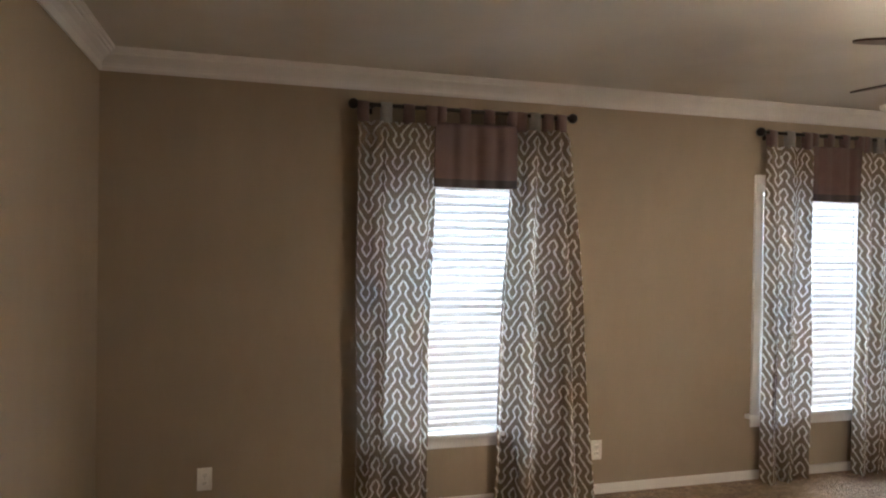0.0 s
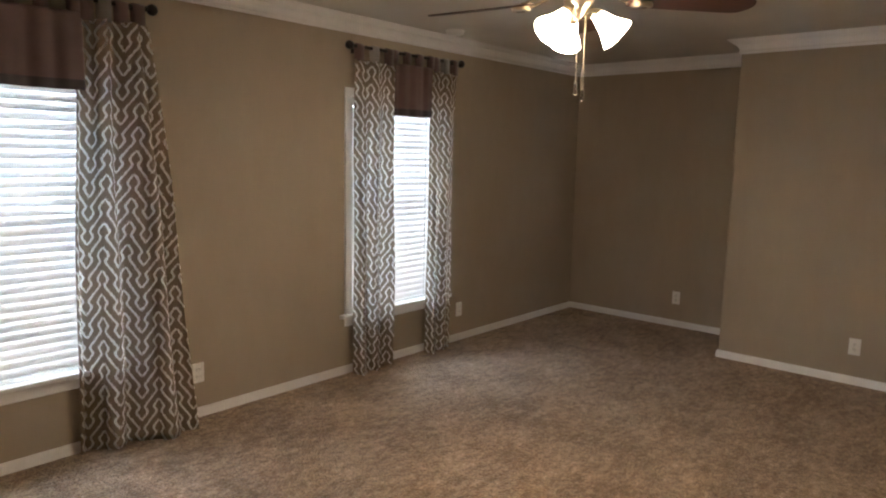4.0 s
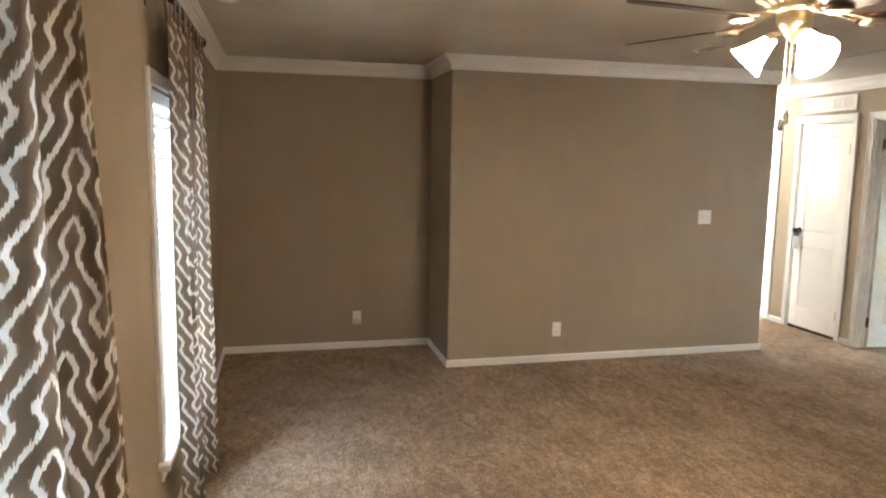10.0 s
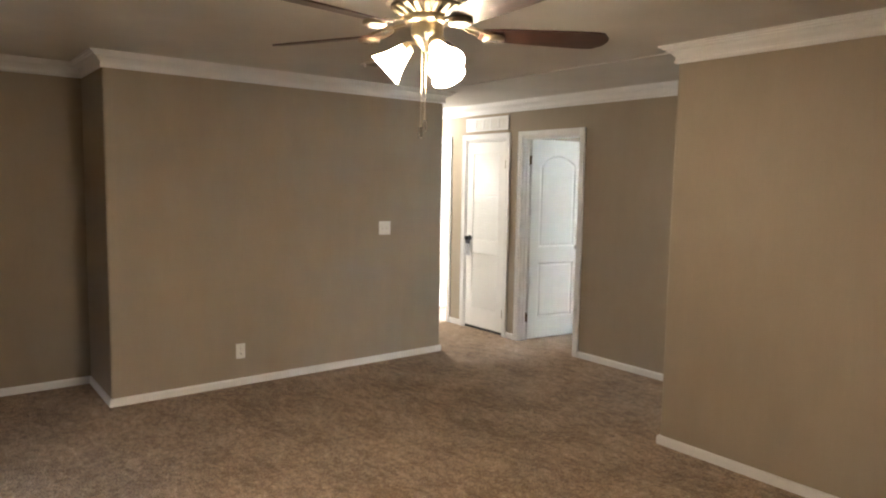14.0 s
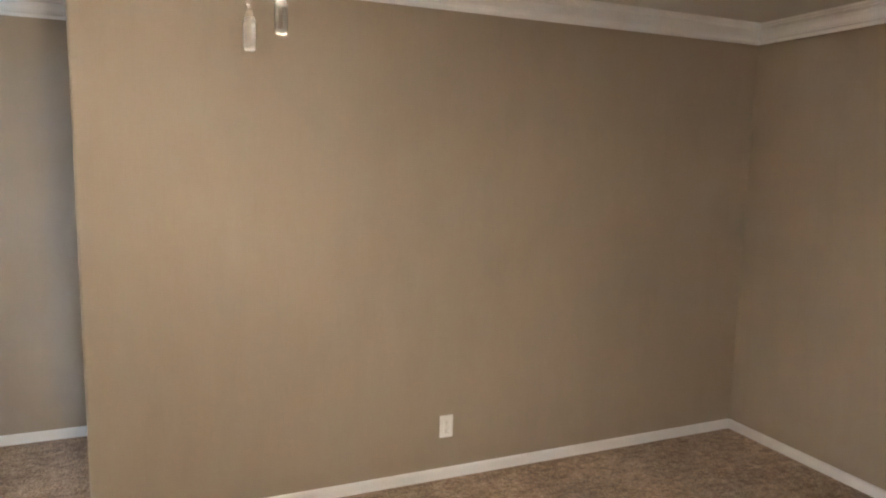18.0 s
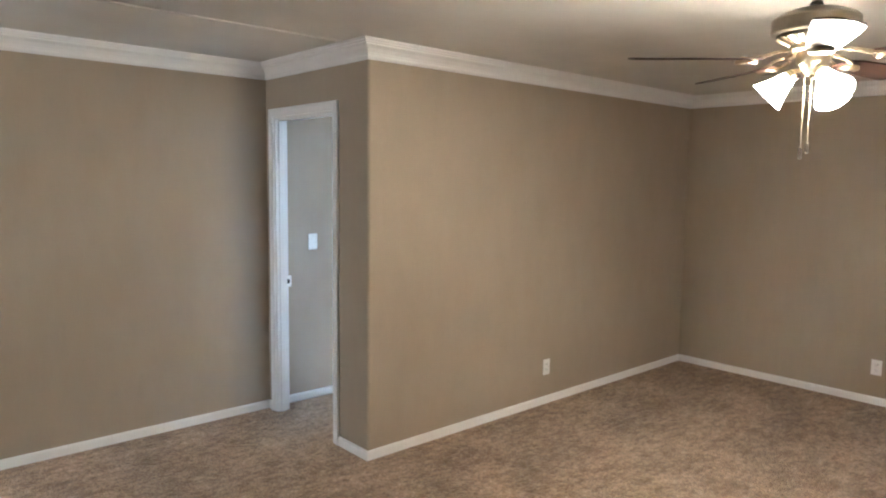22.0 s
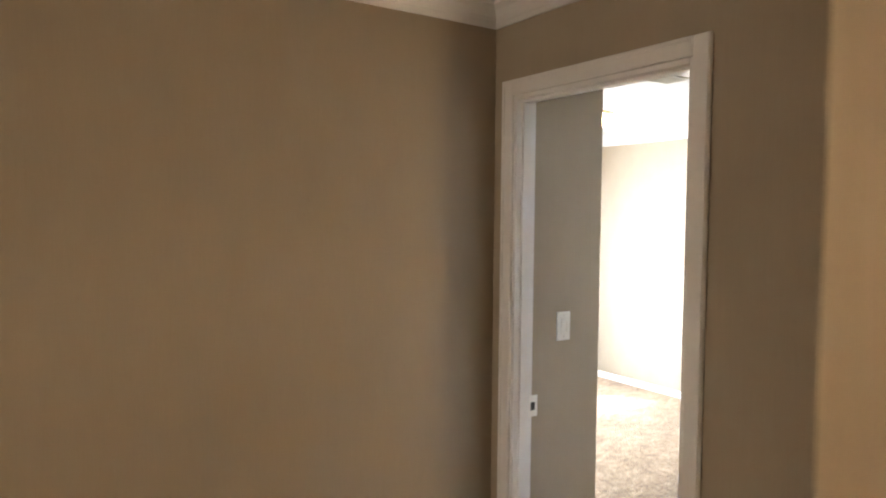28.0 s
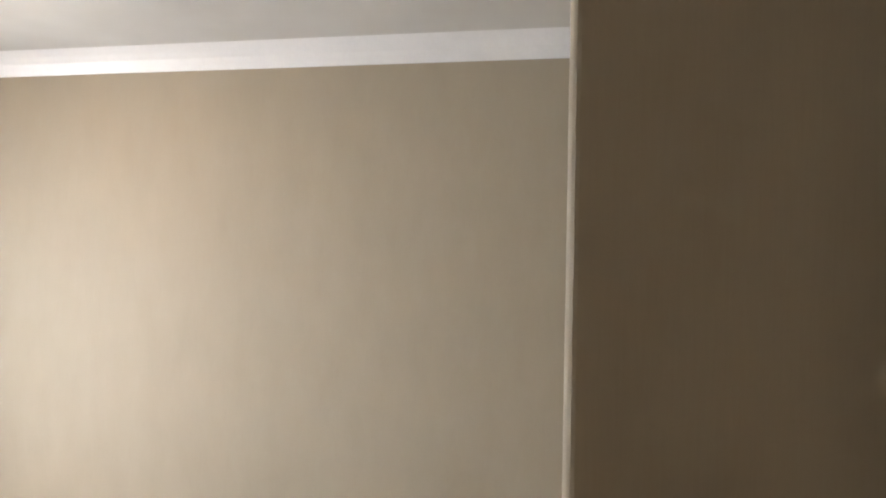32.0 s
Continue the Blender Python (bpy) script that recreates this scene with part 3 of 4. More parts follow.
window("window_1", W1, 0.0, -1)
window("window_2", W2, 0.0, -1)
window("window_3", (BED_WIN[0] + BED_WIN[1]) / 2, SOUTH, 1, tilt=78, slats=M_BLIND_THIN, label="white vinyl window of the small bedroom with blinds")
# unseen window, made up as the opening for the side room's fill lamp
window("window_5", (UTIL_ADDED_WIN[0] + UTIL_ADDED_WIN[1]) / 2, SOUTH, 1, width=UTIL_ADDED_WIN[1] - UTIL_ADDED_WIN[0], blinds=False, label="unseen white vinyl window added to light the side room")
window("window_4", (MASTER_WIN[0] + MASTER_WIN[1]) / 2, SOUTH, 1, blinds=False, label="white vinyl window of the far bedroom, blind raised")


# ================= curtains =================
def drape(name, top_l, top_r, bot_l, bot_r, waves, seed, label, flare=0.0):
    """A full-length panel with folds that open towards the hem; its top edge hangs 7 cm under the rod."""
    rnd = random.Random(seed)
    cols, rows_n = 150, 56
    z_top, z_bot = 2.120, 0.012
    ph, ph2 = rnd.uniform(0, 6.28), rnd.uniform(0, 6.28)
    bm = bmesh.new()
    uvl = bm.loops.layers.uv.new("UVMap")
    grid, uvs = [], []
    for j in range(rows_n + 1):
        v = j / rows_n
        z = z_top + (z_bot - z_top) * v
        left, right = top_l + (bot_l - top_l) * v ** 0.8, top_r + (bot_r - top_r) * v ** 0.8
        amp = 0.014 + 0.022 * min(1, v * 1.6)
        line, run, before = [], 0.0, None
        for i in range(cols + 1):
            s = i / cols
            a = 2 * math.pi * waves * (s + 0.05 * math.sin(2.1 * math.pi * s + ph2)) + ph
            y = -0.094 + amp * (math.sin(a) + 0.22 * math.sin(2 * a + ph2)) + 0.004 * math.sin(2.3 * a + 2.5 * v + ph2) + 0.008 * math.sin(1.7 * v + ph) * v - flare * s * (0.35 + 0.65 * v) + (0.046 * max(0.0, 1 - s / 0.32) ** 1.3 if flare else 0.0)
            x = left + (right - left) * s + 0.012 * math.cos(2 * a) * (0.4 + 0.6 * v) + 0.006 * math.sin(9 * v + 5 * s + ph)
            zz = z + (0.010 * math.sin(6 * s + ph) if j == rows_n else 0) + (-0.008 * abs(math.sin(waves * math.pi * s)) if j == 0 else 0)
            co = Vector((x, y, zz))
            if before is not None:
                run += (Vector((x, y, 0)) - Vector((before.x, before.y, 0))).length
            before = co
            line.append(bm.verts.new(co))
            uvs.append((run, z))
        grid.append(line)
    for j in range(rows_n):
        for i in range(cols):
            f = bm.faces.new((grid[j][i], grid[j + 1][i], grid[j + 1][i + 1], grid[j][i + 1]))
            for lp, (jj, ii) in zip(f.loops, ((j, i), (j + 1, i), (j + 1, i + 1), (j, i + 1))):
                lp[uvl].uv = uvs[jj * (cols + 1) + ii]
    t = thing(name, label, "curtain", group="curtain panels")
    ob = part("cloth", bm, M_FABRIC, t, smooth=True)
    sm = ob.modifiers.new("thickness", "SOLIDIFY")
    sm.thickness, sm.offset = 0.0025, 0
    return t


def tab(parent, x, material, width=0.042, drop=2.125, back=-0.080):
    """A fabric loop over the rod."""
    prof = []
    for k in range(9):
        a = math.pi * k / 8
        prof.append((-0.090 - 0.017 * math.cos(a) if k else -0.107, 2.199 + 0.017 * math.sin(a)))
    outer = [(-0.104, drop)] + prof + [(back, drop)]
    bm = bmesh.new()
    a = [bm.verts.new((x - width / 2, y, z)) for y, z in outer]
    b = [bm.verts.new((x + width / 2, y, z)) for y, z in outer]
    for k in range(len(outer) - 1):
        bm.faces.new((a[k], a[k + 1], b[k + 1], b[k]))
    ob = part("tab", bm, material, parent, smooth=True)
    sm = ob.modifiers.new("thickness", "SOLIDIFY")
    sm.thickness, sm.offset = 0.002, 0


def valance(name, left, right, bottom, seed, label):
    rnd = random.Random(seed)
    t = thing(name, label, "valance", group="valances")
    cols, rows_n = 60, 16
    folds = [rnd.uniform(0.2, 0.34), rnd.uniform(0.45, 0.58), rnd.uniform(0.72, 0.8)]

    def cloth(z0, z1, material, pname, off):
        bm = bmesh.new()
        grid = []
        for j in range(rows_n + 1):
            z = z0 + (z1 - z0) * j / rows_n
            row = []
            for i in range(cols + 1):
                s = i / cols
                y = -0.084 - off - 0.010 * math.sin(5 * s + seed)
                for f in folds:
                    y += 0.007 * math.exp(-((s - f) / 0.05) ** 2) - 0.005 * math.exp(-((s - f - 0.09) / 0.06) ** 2)
                row.append(bm.verts.new((left + (right - left) * s, y, z - 0.006 * math.sin(7 * s + seed) * (z0 - z) / 0.35)))
            grid.append(row)
        for j in range(rows_n):
            for i in range(cols):
                bm.faces.new((grid[j][i], grid[j + 1][i], grid[j + 1][i + 1], grid[j][i + 1]))
        ob = part(pname, bm, material, t, smooth=True)
        sm = ob.modifiers.new("thickness", "SOLIDIFY")
        sm.thickness, sm.offset = 0.002, 0

    cloth(2.135, bottom + 0.030, M_VALANCE, "cloth", 0.0)
    cloth(bottom + 0.046, bottom, M_HEM, "hem", 0.0015)
    n = 4
    for k in range(n):
        tab(t, left + 0.032 + (right - left - 0.064) * k / (n - 1), M_VALANCE, 0.058, 2.130)
    return t


def rod(name, left, right):
    r = thing(name, "black metal curtain rod with ball finials above the window", "curtain rod", group="curtain rods")
    part("pole", lathe([(0, 0), (0.011, 0), (0.011, right - left), (0, right - left)], 14), M_ROD, r, smooth=False, at=pose(left, -0.090, 2.199, 0, 90, 0))
    ball = [(0.0, 0.0), (0.012, 0.001), (0.013, 0.010), (0.009, 0.014), (0.020, 0.020), (0.027, 0.032), (0.028, 0.044), (0.022, 0.058), (0.010, 0.066), (0, 0.068)]
    f = part("finial", lathe(ball, 18), M_ROD, r, smooth=True, at=pose(right, -0.090, 2.199, 0, 90, 0))
    again(f, r, pose(left, -0.090, 2.199, 0, -90, 0))
    br = bmesh.new()
    box(br, -0.009, 0.009, -0.090, 0.0, -0.005, 0.005, 0.002, 1)
    box(br, -0.014, 0.014, -0.004, 0.0, -0.035, 0.030, 0.002, 1)
    box(br, -0.009, 0.009, -0.100, -0.080, -0.018, -0.010, 0.002, 1)
    b1 = part("bracket", br, M_ROD, r, at=pose(left + 0.06, 0, 2.199))
    again(b1, r, pose(right - 0.06, 0, 2.199))
    return r


LBL = "taupe drape with cream trellis pattern hanging to the carpet"
for k, (c, l, r, panels, val) in enumerate((
        (W1, 1.262, 2.434, ((1.238, 1.675, 1.252, 1.648, 2.3), (2.125, 2.435, 2.030, 2.595, 2.6)), (1.662, 2.140)),
        (W2, 3.797, 4.826, ((3.805, 4.140, 3.800, 4.135, 2.2), (4.545, 4.820, 4.520, 4.790, 1.8)), (4.125, 4.560)))):
    rod("curtain_rod", l, r)
    valance("valance", val[0], val[1], 1.783, 3 + k, "plum-brown tab-top valance with a dark hem between the drapes")
    for j, (tl, tr, bl, br_, wv) in enumerate(panels):
        d = drape("curtain", tl, tr, bl, br_, wv, 10 * k + j + 1, LBL, 0.080 if (k, j) == (0, 1) else 0.0)
        n = 4 if k == 0 else 3
        for q in range(n):
            tab(d, tl + 0.034 + (tr - tl - 0.068) * q / (n - 1), M_VALANCE if q != 1 else M_TABGREY, 0.060, 2.105)


# ================= doors and casings =================
def casing(name, length_axis, at, a, b, side, top=DOOR_T, width=CAS):
    """Painted casing round a doorway on one face of a wall; side is the way out of the wall."""
    turn = pose(0, at, 0) if length_axis == "x" else pose(at, 0, 0, 0, 0, 90)
    t = thing(name, "white painted door casing with a stepped edge", "door casing", turn, kind="structure")
    s = side if length_axis == "x" else -side
    for pname, x0, x1, z0, z1 in (("casing_side", a - width, a, 0.0, top + width), ("casing_side", b, b + width, 0.0, top + width), ("casing_head", a, b, top, top + width)):
        bm = bmesh.new()
        box(bm, x0, x1, min(0, s * 0.014), max(0, s * 0.014), z0, z1, 0.004)
        if pname == "casing_side":
            o0, o1 = (x0 + 0.002, x0 + 0.014) if x0 < a else (x1 - 0.014, x1 - 0.002)
            box(bm, o0, o1, min(s * 0.013, s * 0.019), max(s * 0.013, s * 0.019), z0, z1 - 0.002, 0.002, 1)
        else:
            box(bm, x0, x1, min(s * 0.013, s * 0.019), max(s * 0.013, s * 0.019), z1 - 0.014, z1 - 0.002, 0.002, 1)
        part(pname, bm, M_TRIM, t)
    return t


def jamb(name, length_axis, face, back, a, b, top=DOOR_T, stop=0.5):
    turn = pose(0, 0, 0) if length_axis == "x" else pose(0, 0, 0, 0, 0, 90)
    t = thing(name, "white painted door jamb lining the doorway", "door jamb", turn, kind="structure")
    y0, y1 = sorted((face, back)) if length_axis == "x" else sorted((-face, -back))
    y0, y1 = y0 - 0.004, y1 + 0.004
    j = 0.016
    mid = y0 + (y1 - y0) * stop
    for x0, x1, sx0, sx1 in ((a, a + j, a + j, a + j + 0.010), (b - j, b, b - j - 0.010, b - j)):
        bm = bmesh.new()
        box(bm, x0, x1, y0, y1, 0.0, top, 0.002, 1)
        box(bm, sx0, sx1, mid - 0.017, mid + 0.017, 0.0, top - j, 0.002, 1)
        part("jamb_side", bm, M_TRIM, t)
    bm = bmesh.new()
    box(bm, a + j, b - j, y0, y1, top - j, top, 0.002, 1)
    box(bm, a + j + 0.01, b - j - 0.01, mid - 0.017, mid + 0.017, top - j - 0.010, top - j, 0.002, 1)
    part("jamb_head", bm, M_TRIM, t)
    return t


def arch_outline(x0, x1, z0, z1, rise, shoulder=0.0, n=14):
    """Rectangle whose top is a low eyebrow arch between two shoulders."""
    pts = [(x0, z0), (x1, z0), (x1, z1)]
    if rise:
        a0, a1 = x1 - shoulder, x0 + shoulder
        pts.append((a0, z1))
        for k in range(1, n):
            s = k / n
            pts.append((a0 + (a1 - a0) * s, z1 + rise * math.sin(math.pi * s) ** 0.8))
        pts.append((a1, z1))
    pts.append((x0, z1))
    return pts


def inset(pts, d):
    """Offset a closed outline inwards."""
    n = len(pts)
    out = []
    for i in range(n):
        p0, p1, p2 = Vector(pts[i - 1]), Vector(pts[i]), Vector(pts[(i + 1) % n])
        e1, e2 = p1 - p0, p2 - p1
        if e1.length < 1e-6 or e2.length < 1e-6:
            out.append(tuple(p1))
            continue
        n1, n2 = Vector((-e1.y, e1.x)).normalized(), Vector((-e2.y, e2.x)).normalized()
        m = (n1 + n2) / max(0.35, 1 + n1.dot(n2))
        out.append(tuple(p1 + m * d))
    return out


def panel_door(width, height=2.005, thick=0.035):
    """Moulded two-panel door, the upper panel arched; local x along the slab from the hinge, y through it."""
    bm = bmesh.new()
    st = 0.112
    panels = (arch_outline(st, width - st, 0.205, 0.770, 0.0), arch_outline(st, width - st, 0.930, height - 0.240, 0.085, 0.015))
    y = thick / 2
    core = y - 0.009
    box(bm, 0, st, -y, y, 0, height)
    box(bm, width - st, width, -y, y, 0, height)
    box(bm, st, width - st, -y, y, 0, 0.205)
    box(bm, st, width - st, -y, y, 0.770, 0.930)
    top = panels[1]
    rail = [(width - st, height), (st, height)] + [p for p in reversed(top[2:])]
    prism(bm, rail, -y, y)
    for outline in panels:
        for s in (-1, 1):
            rings = [(0.0, y), (0.010, core + 0.001), (0.022, core), (0.036, y - 0.004)]
            loops = [[bm.verts.new((px, s * dep, pz)) for px, pz in inset(outline, d)] for d, dep in rings]
            n = len(outline)
            for la, lb in zip(loops, loops[1:]):
                for k in range(n):
                    bm.faces.new((la[k], la[(k + 1) % n], lb[(k + 1) % n], lb[k]))
            bm.faces.new(loops[-1])
    return bm


def lever(parent, x, side, z=0.92, knob=True):
    """A knob set: rose, neck and ball on one face."""
    prof = [(0.0, 0.0), (0.032, 0.0), (0.032, 0.006), (0.024, 0.010), (0.012, 0.014), (0.011, 0.034), (0.020, 0.040), (0.026, 0.050), (0.026, 0.062), (0.018, 0.070), (0, 0.072)]
    return part("knob", lathe(prof, 20), M_STEEL, parent, "satin nickel door knob", smooth=True, at=pose(x, side * 0.0175, z, -90 if side > 0 else 90, 0, 0))


def hinge(parent, z, side=-1):
    bm = bmesh.new()
    lathe([(0, -0.045), (0.006, -0.045), (0.006, 0.045), (0, 0.045)], 10, bm, (0.0, side * 0.020))
    box(bm, -0.002, 0.001, -0.017, 0.017, -0.044, 0.044)
    return part("hinge", bm, M_BRONZE, parent, "aged bronze hinge", at=pose(-0.003, 0, z))


# small bedroom door, open inwards
casing("door_casing", "x", REC_Y, BED[0], BED[1], 1)
casing("door_casing", "x", REC_Y - 0.1, BED[0], BED[1], -1)
bed_jamb = jamb("door_jamb", "x", REC_Y, REC_Y - 0.1, BED[0], BED[1], stop=0.45)
for z in (0.235, 1.795):
    part("hinge_leaf", boxed(BED[1] - 0.0178, BED[1] - 0.0158, REC_Y - 0.098, REC_Y - 0.064, z - 0.048, z + 0.048, 0.0006, 1), M_BRONZE, bed_jamb, "aged bronze hinge leaf let into the jamb")
bw = BED[1] - BED[0] - 0.064
d1 = tagged(solid("door_1", panel_door(bw), M_DOOR, at=pose(BED[1] - 0.032, REC_Y - 0.085, 0.016, 0, 0, 262)), "white moulded two-panel door standing open into the bedroom", "door", kind="structure")
for z in (0.22, 1.80):
    hinge(d1, z, 1)
lever(d1, bw - 0.065, 1)
lever(d1, bw - 0.065, -1)

# door to the far bedroom, open inwards
casing("door_casing", "y", BLK_X, POCKET[0], POCKET[1], 1)
casing("door_casing", "y", BLK_X - 0.082, POCKET[0], POCKET[1], -1)
far_jamb = jamb("door_jamb", "y", BLK_X, BLK_X - 0.082, POCKET[0], POCKET[1], stop=0.45)
for z in (0.235, 1.795):
    part("hinge_leaf", boxed(POCKET[1] - 0.0178, POCKET[1] - 0.0158, 0.050 - BLK_X, 0.084 - BLK_X, z - 0.048, z + 0.048, 0.0006, 1), M_BRONZE, far_jamb, "aged bronze hinge leaf let into the jamb")
pw = POCKET[1] - POCKET[0] - 0.054
d2 = tagged(solid("door_2", panel_door(pw), M_DOOR, at=pose(BLK_X - 0.105, POCKET[1] - 0.034, 0.016, 0, 0, 193.6)), "white moulded two-panel door standing open into the far bedroom", "door", kind="structure")
for z in (0.22, 1.80):
    hinge(d2, z, 1)
lever(d2, pw - 0.065, 1)
lever(d2, pw - 0.065, -1)
sp = thing("strike_plate", "small pale strike plate with a dark latch hole on the jamb", "strike plate")
part("plate", boxed(3.403, 3.447, POCKET[0] + 0.0262, POCKET[0] + 0.0275, 0.882, 0.960), M_PLATE, sp)
part("latch_hole", boxed(3.415, 3.435, POCKET[0] + 0.0270, POCKET[0] + 0.0280, 0.905, 0.935), M_SLOT, sp)

# hall door opening beyond the louvered closet
casing("door_casing", "x", REC_Y, HALLD[0], HALLD[1], 1)
jamb("door_jamb", "x", REC_Y, REC_Y - 0.1, HALLD[0], HALLD[1])

d4w = HALLD[1] - HALLD[0] - 0.040
d4 = tagged(solid("door_4", panel_door(d4w), M_DOOR, at=pose(HALLD[1] - 0.020, REC_Y - 0.085, 0.016, 0, 0, 264)), "white moulded two-panel door standing open into the bright side room", "door", kind="structure")
lever(d4, d4w - 0.065, -1)

# louvered closet door
casing("door_casing", "x", REC_Y, LOUV[0], LOUV[1], 1)
jamb("door_jamb", "x", REC_Y, REC_Y - 0.1, LOUV[0], LOUV[1], stop=0.7)
lw = LOUV[1] - LOUV[0] - 0.038
ld = thing("door_3", "white louvered closet door, shut, with a gap over the carpet", "door", pose(LOUV[0] + 0.019, REC_Y - 0.022, 0.030), kind="structure")
fr = bmesh.new()
LST, LH = 0.100, 1.978
for x0, x1, z0, z1 in ((0, LST, 0, LH), (lw - LST, lw, 0, LH), (LST, lw - LST, 0, 0.205), (LST, lw - LST, 0.800, 0.945), (LST, lw - LST, 1.862, LH)):
    box(fr, x0, x1, -0.017, 0.017, z0, z1, 0.002, 1)
part("door_frame", fr, M_DOOR, ld)
part("back_panel", boxed(LST, lw - LST, -0.015, -0.011, 0.2, 1.87), M_DOOR, ld)
first = None
for z0, z1 in ((0.205, 0.800), (0.945, 1.862)):
    n = int((z1 - z0) / 0.0296)
    for k in range(n):
        at = pose(lw / 2, 0.003, z0 + (k + 0.5) * (z1 - z0) / n, -58, 0, 0)
        if first is None:
            first = part("louver_slat", boxed(-(lw / 2 - LST), lw / 2 - LST, -0.0205, 0.0205, -0.003, 0.003, 0.0015, 1), M_DOOR, ld, at=at)
        else:
            again(first, ld, at)
for z in (0.20, 1.745):
    part("hinge", boxed(-0.016, 0.012, 0.0165, 0.022, z - 0.044, z + 0.044, 0.002, 1), M_NICKEL, ld, "dull nickel hinge on the closet door")
part("knob", lathe([(0, 0), (0.03, 0), (0.03, 0.006), (0.012, 0.012), (0.011, 0.03), (0.024, 0.042), (0.026, 0.056), (0.016, 0.066), (0, 0.068)], 18), M_ROD, ld, "dark metal door knob", smooth=True, at=pose(lw - 0.058, 0.017, 0.955, -90, 0, 0))
tg = thing("paper_tag", "grey printed tag with a dark head hanging from the knob", "tag", pose(LOUV[1] - 0.077, REC_Y + 0.024, 0.985))
part("card", boxed(-0.040, 0.040, -0.0008, 0.0008, -0.190, -0.062), M_PAPER, tg)
part("header", boxed(-0.040, 0.040, -0.0008, 0.0010, -0.062, 0.012), M_TAGDARK, tg, "dark printed head of the tag")
part("loop", boxed(-0.010, 0.010, -0.0008, 0.0008, 0.012, 0.022), M_TAGDARK, tg)
for k in range(5):
    part("print_bar", boxed(-0.030, 0.024 - 0.006 * (k % 3), 0.0010, 0.0016, -0.084 - 0.020 * k, -0.080 - 0.020 * k), M_SLOT, tg)
# dark filler: the shade of the gap under the door, put in as colour
solid("floor_gap_shade", boxed(LOUV[0] + 0.018, LOUV[1] - 0.018, REC_Y - 0.10, REC_Y - 0.009, 0.001, 0.029), M_SLOT, "dark strip standing in for the shade in the gap under the closet door", "threshold", kind="structure")

# return-air grille above the closet
gr = thing("air_grille", "white return-air grille of five square openings above the closet door", "air grille", pose(0, REC_Y, 0))
GX0, GX1, GZ0, GZ1 = 6.195, 6.855, 2.122, 2.262
fb = bmesh.new()
for x0, x1, z0, z1 in ((GX0, GX1, GZ0, GZ0 + 0.022), (GX0, GX1, GZ1 - 0.022, GZ1), (GX0, GX0 + 0.035, GZ0 + 0.022, GZ1 - 0.022), (GX1 - 0.035, GX1, GZ0 + 0.022, GZ1 - 0.022)):
    box(fb, x0, x1, 0.0, 0.014, z0, z1, 0.003, 1)
part("grille_frame", fb, M_TRIM, gr)
part("backing", boxed(GX0 + 0.03, GX1 - 0.03, 0.0005, 0.003, GZ0 + 0.02, GZ1 - 0.02), M_VENT, gr)
cell = (GX1 - GX0 - 0.07) / 5
for k in range(1, 5):
    x = GX0 + 0.035 + cell * k
    part("divider", boxed(x - 0.010, x + 0.010, 0.002, 0.013, GZ0 + 0.021, GZ1 - 0.021, 0.002, 1), M_TRIM, gr)
for k in range(9):
    z = GZ0 + 0.030 + k * 0.010
    part("slat", boxed(GX0 + 0.034, GX1 - 0.034, 0.003, 0.009, z - 0.0022, z + 0.0022), M_TRIM, gr)


# ================= outlets and switches =================
def outlet(at, label="white duplex outlet in a plastic plate above the baseboard"):
    """Local: plate faces -y."""
    o = thing("wall_outlet", label, "outlet", at, group="wall outlets")
    part("plate", boxed(-0.036, 0.036, -0.006, 0.0, -0.058, 0.058, 0.003), M_PLATE, o)
    for z in (-0.020, 0.020):
        part("socket", boxed(-0.016, 0.016, -0.0085, -0.005, z - 0.014, z + 0.014, 0.005), M_PLATE, o)
        for x in (-0.0065, 0.0065):
            part("slot", boxed(x - 0.0012, x + 0.0012, -0.0092, -0.0080, z - 0.002, z + 0.007), M_SLOT, o)
        part("slot", boxed(-0.0022, 0.0022, -0.0092, -0.0080, z - 0.010, z - 0.006), M_SLOT, o)
    part("screw", lathe([(0, 0), (0.003, 0), (0.003, 0.001), (0, 0.001)], 8), M_STEEL, o, at=pose(0, -0.006, 0, 90, 0, 0))
    return o


for x, y, z, r in ((0.505, 0, 0.262, 0), (2.707, 0, 0.262, 0), (5.015, 0, 0.262, 0), (ALC_X, -1.102, 0.267, -90), (BUMP_X, -2.647, 0.268, -90),
                   (1.905, BLK_Y, 0.276, 180), (0, -2.692, 0.283, 90), (5.866, SOUTH, 0.256, 180), (0, -6.145, 0.272, 90), ):
    outlet(pose(x, y, z, 0, 0, r))


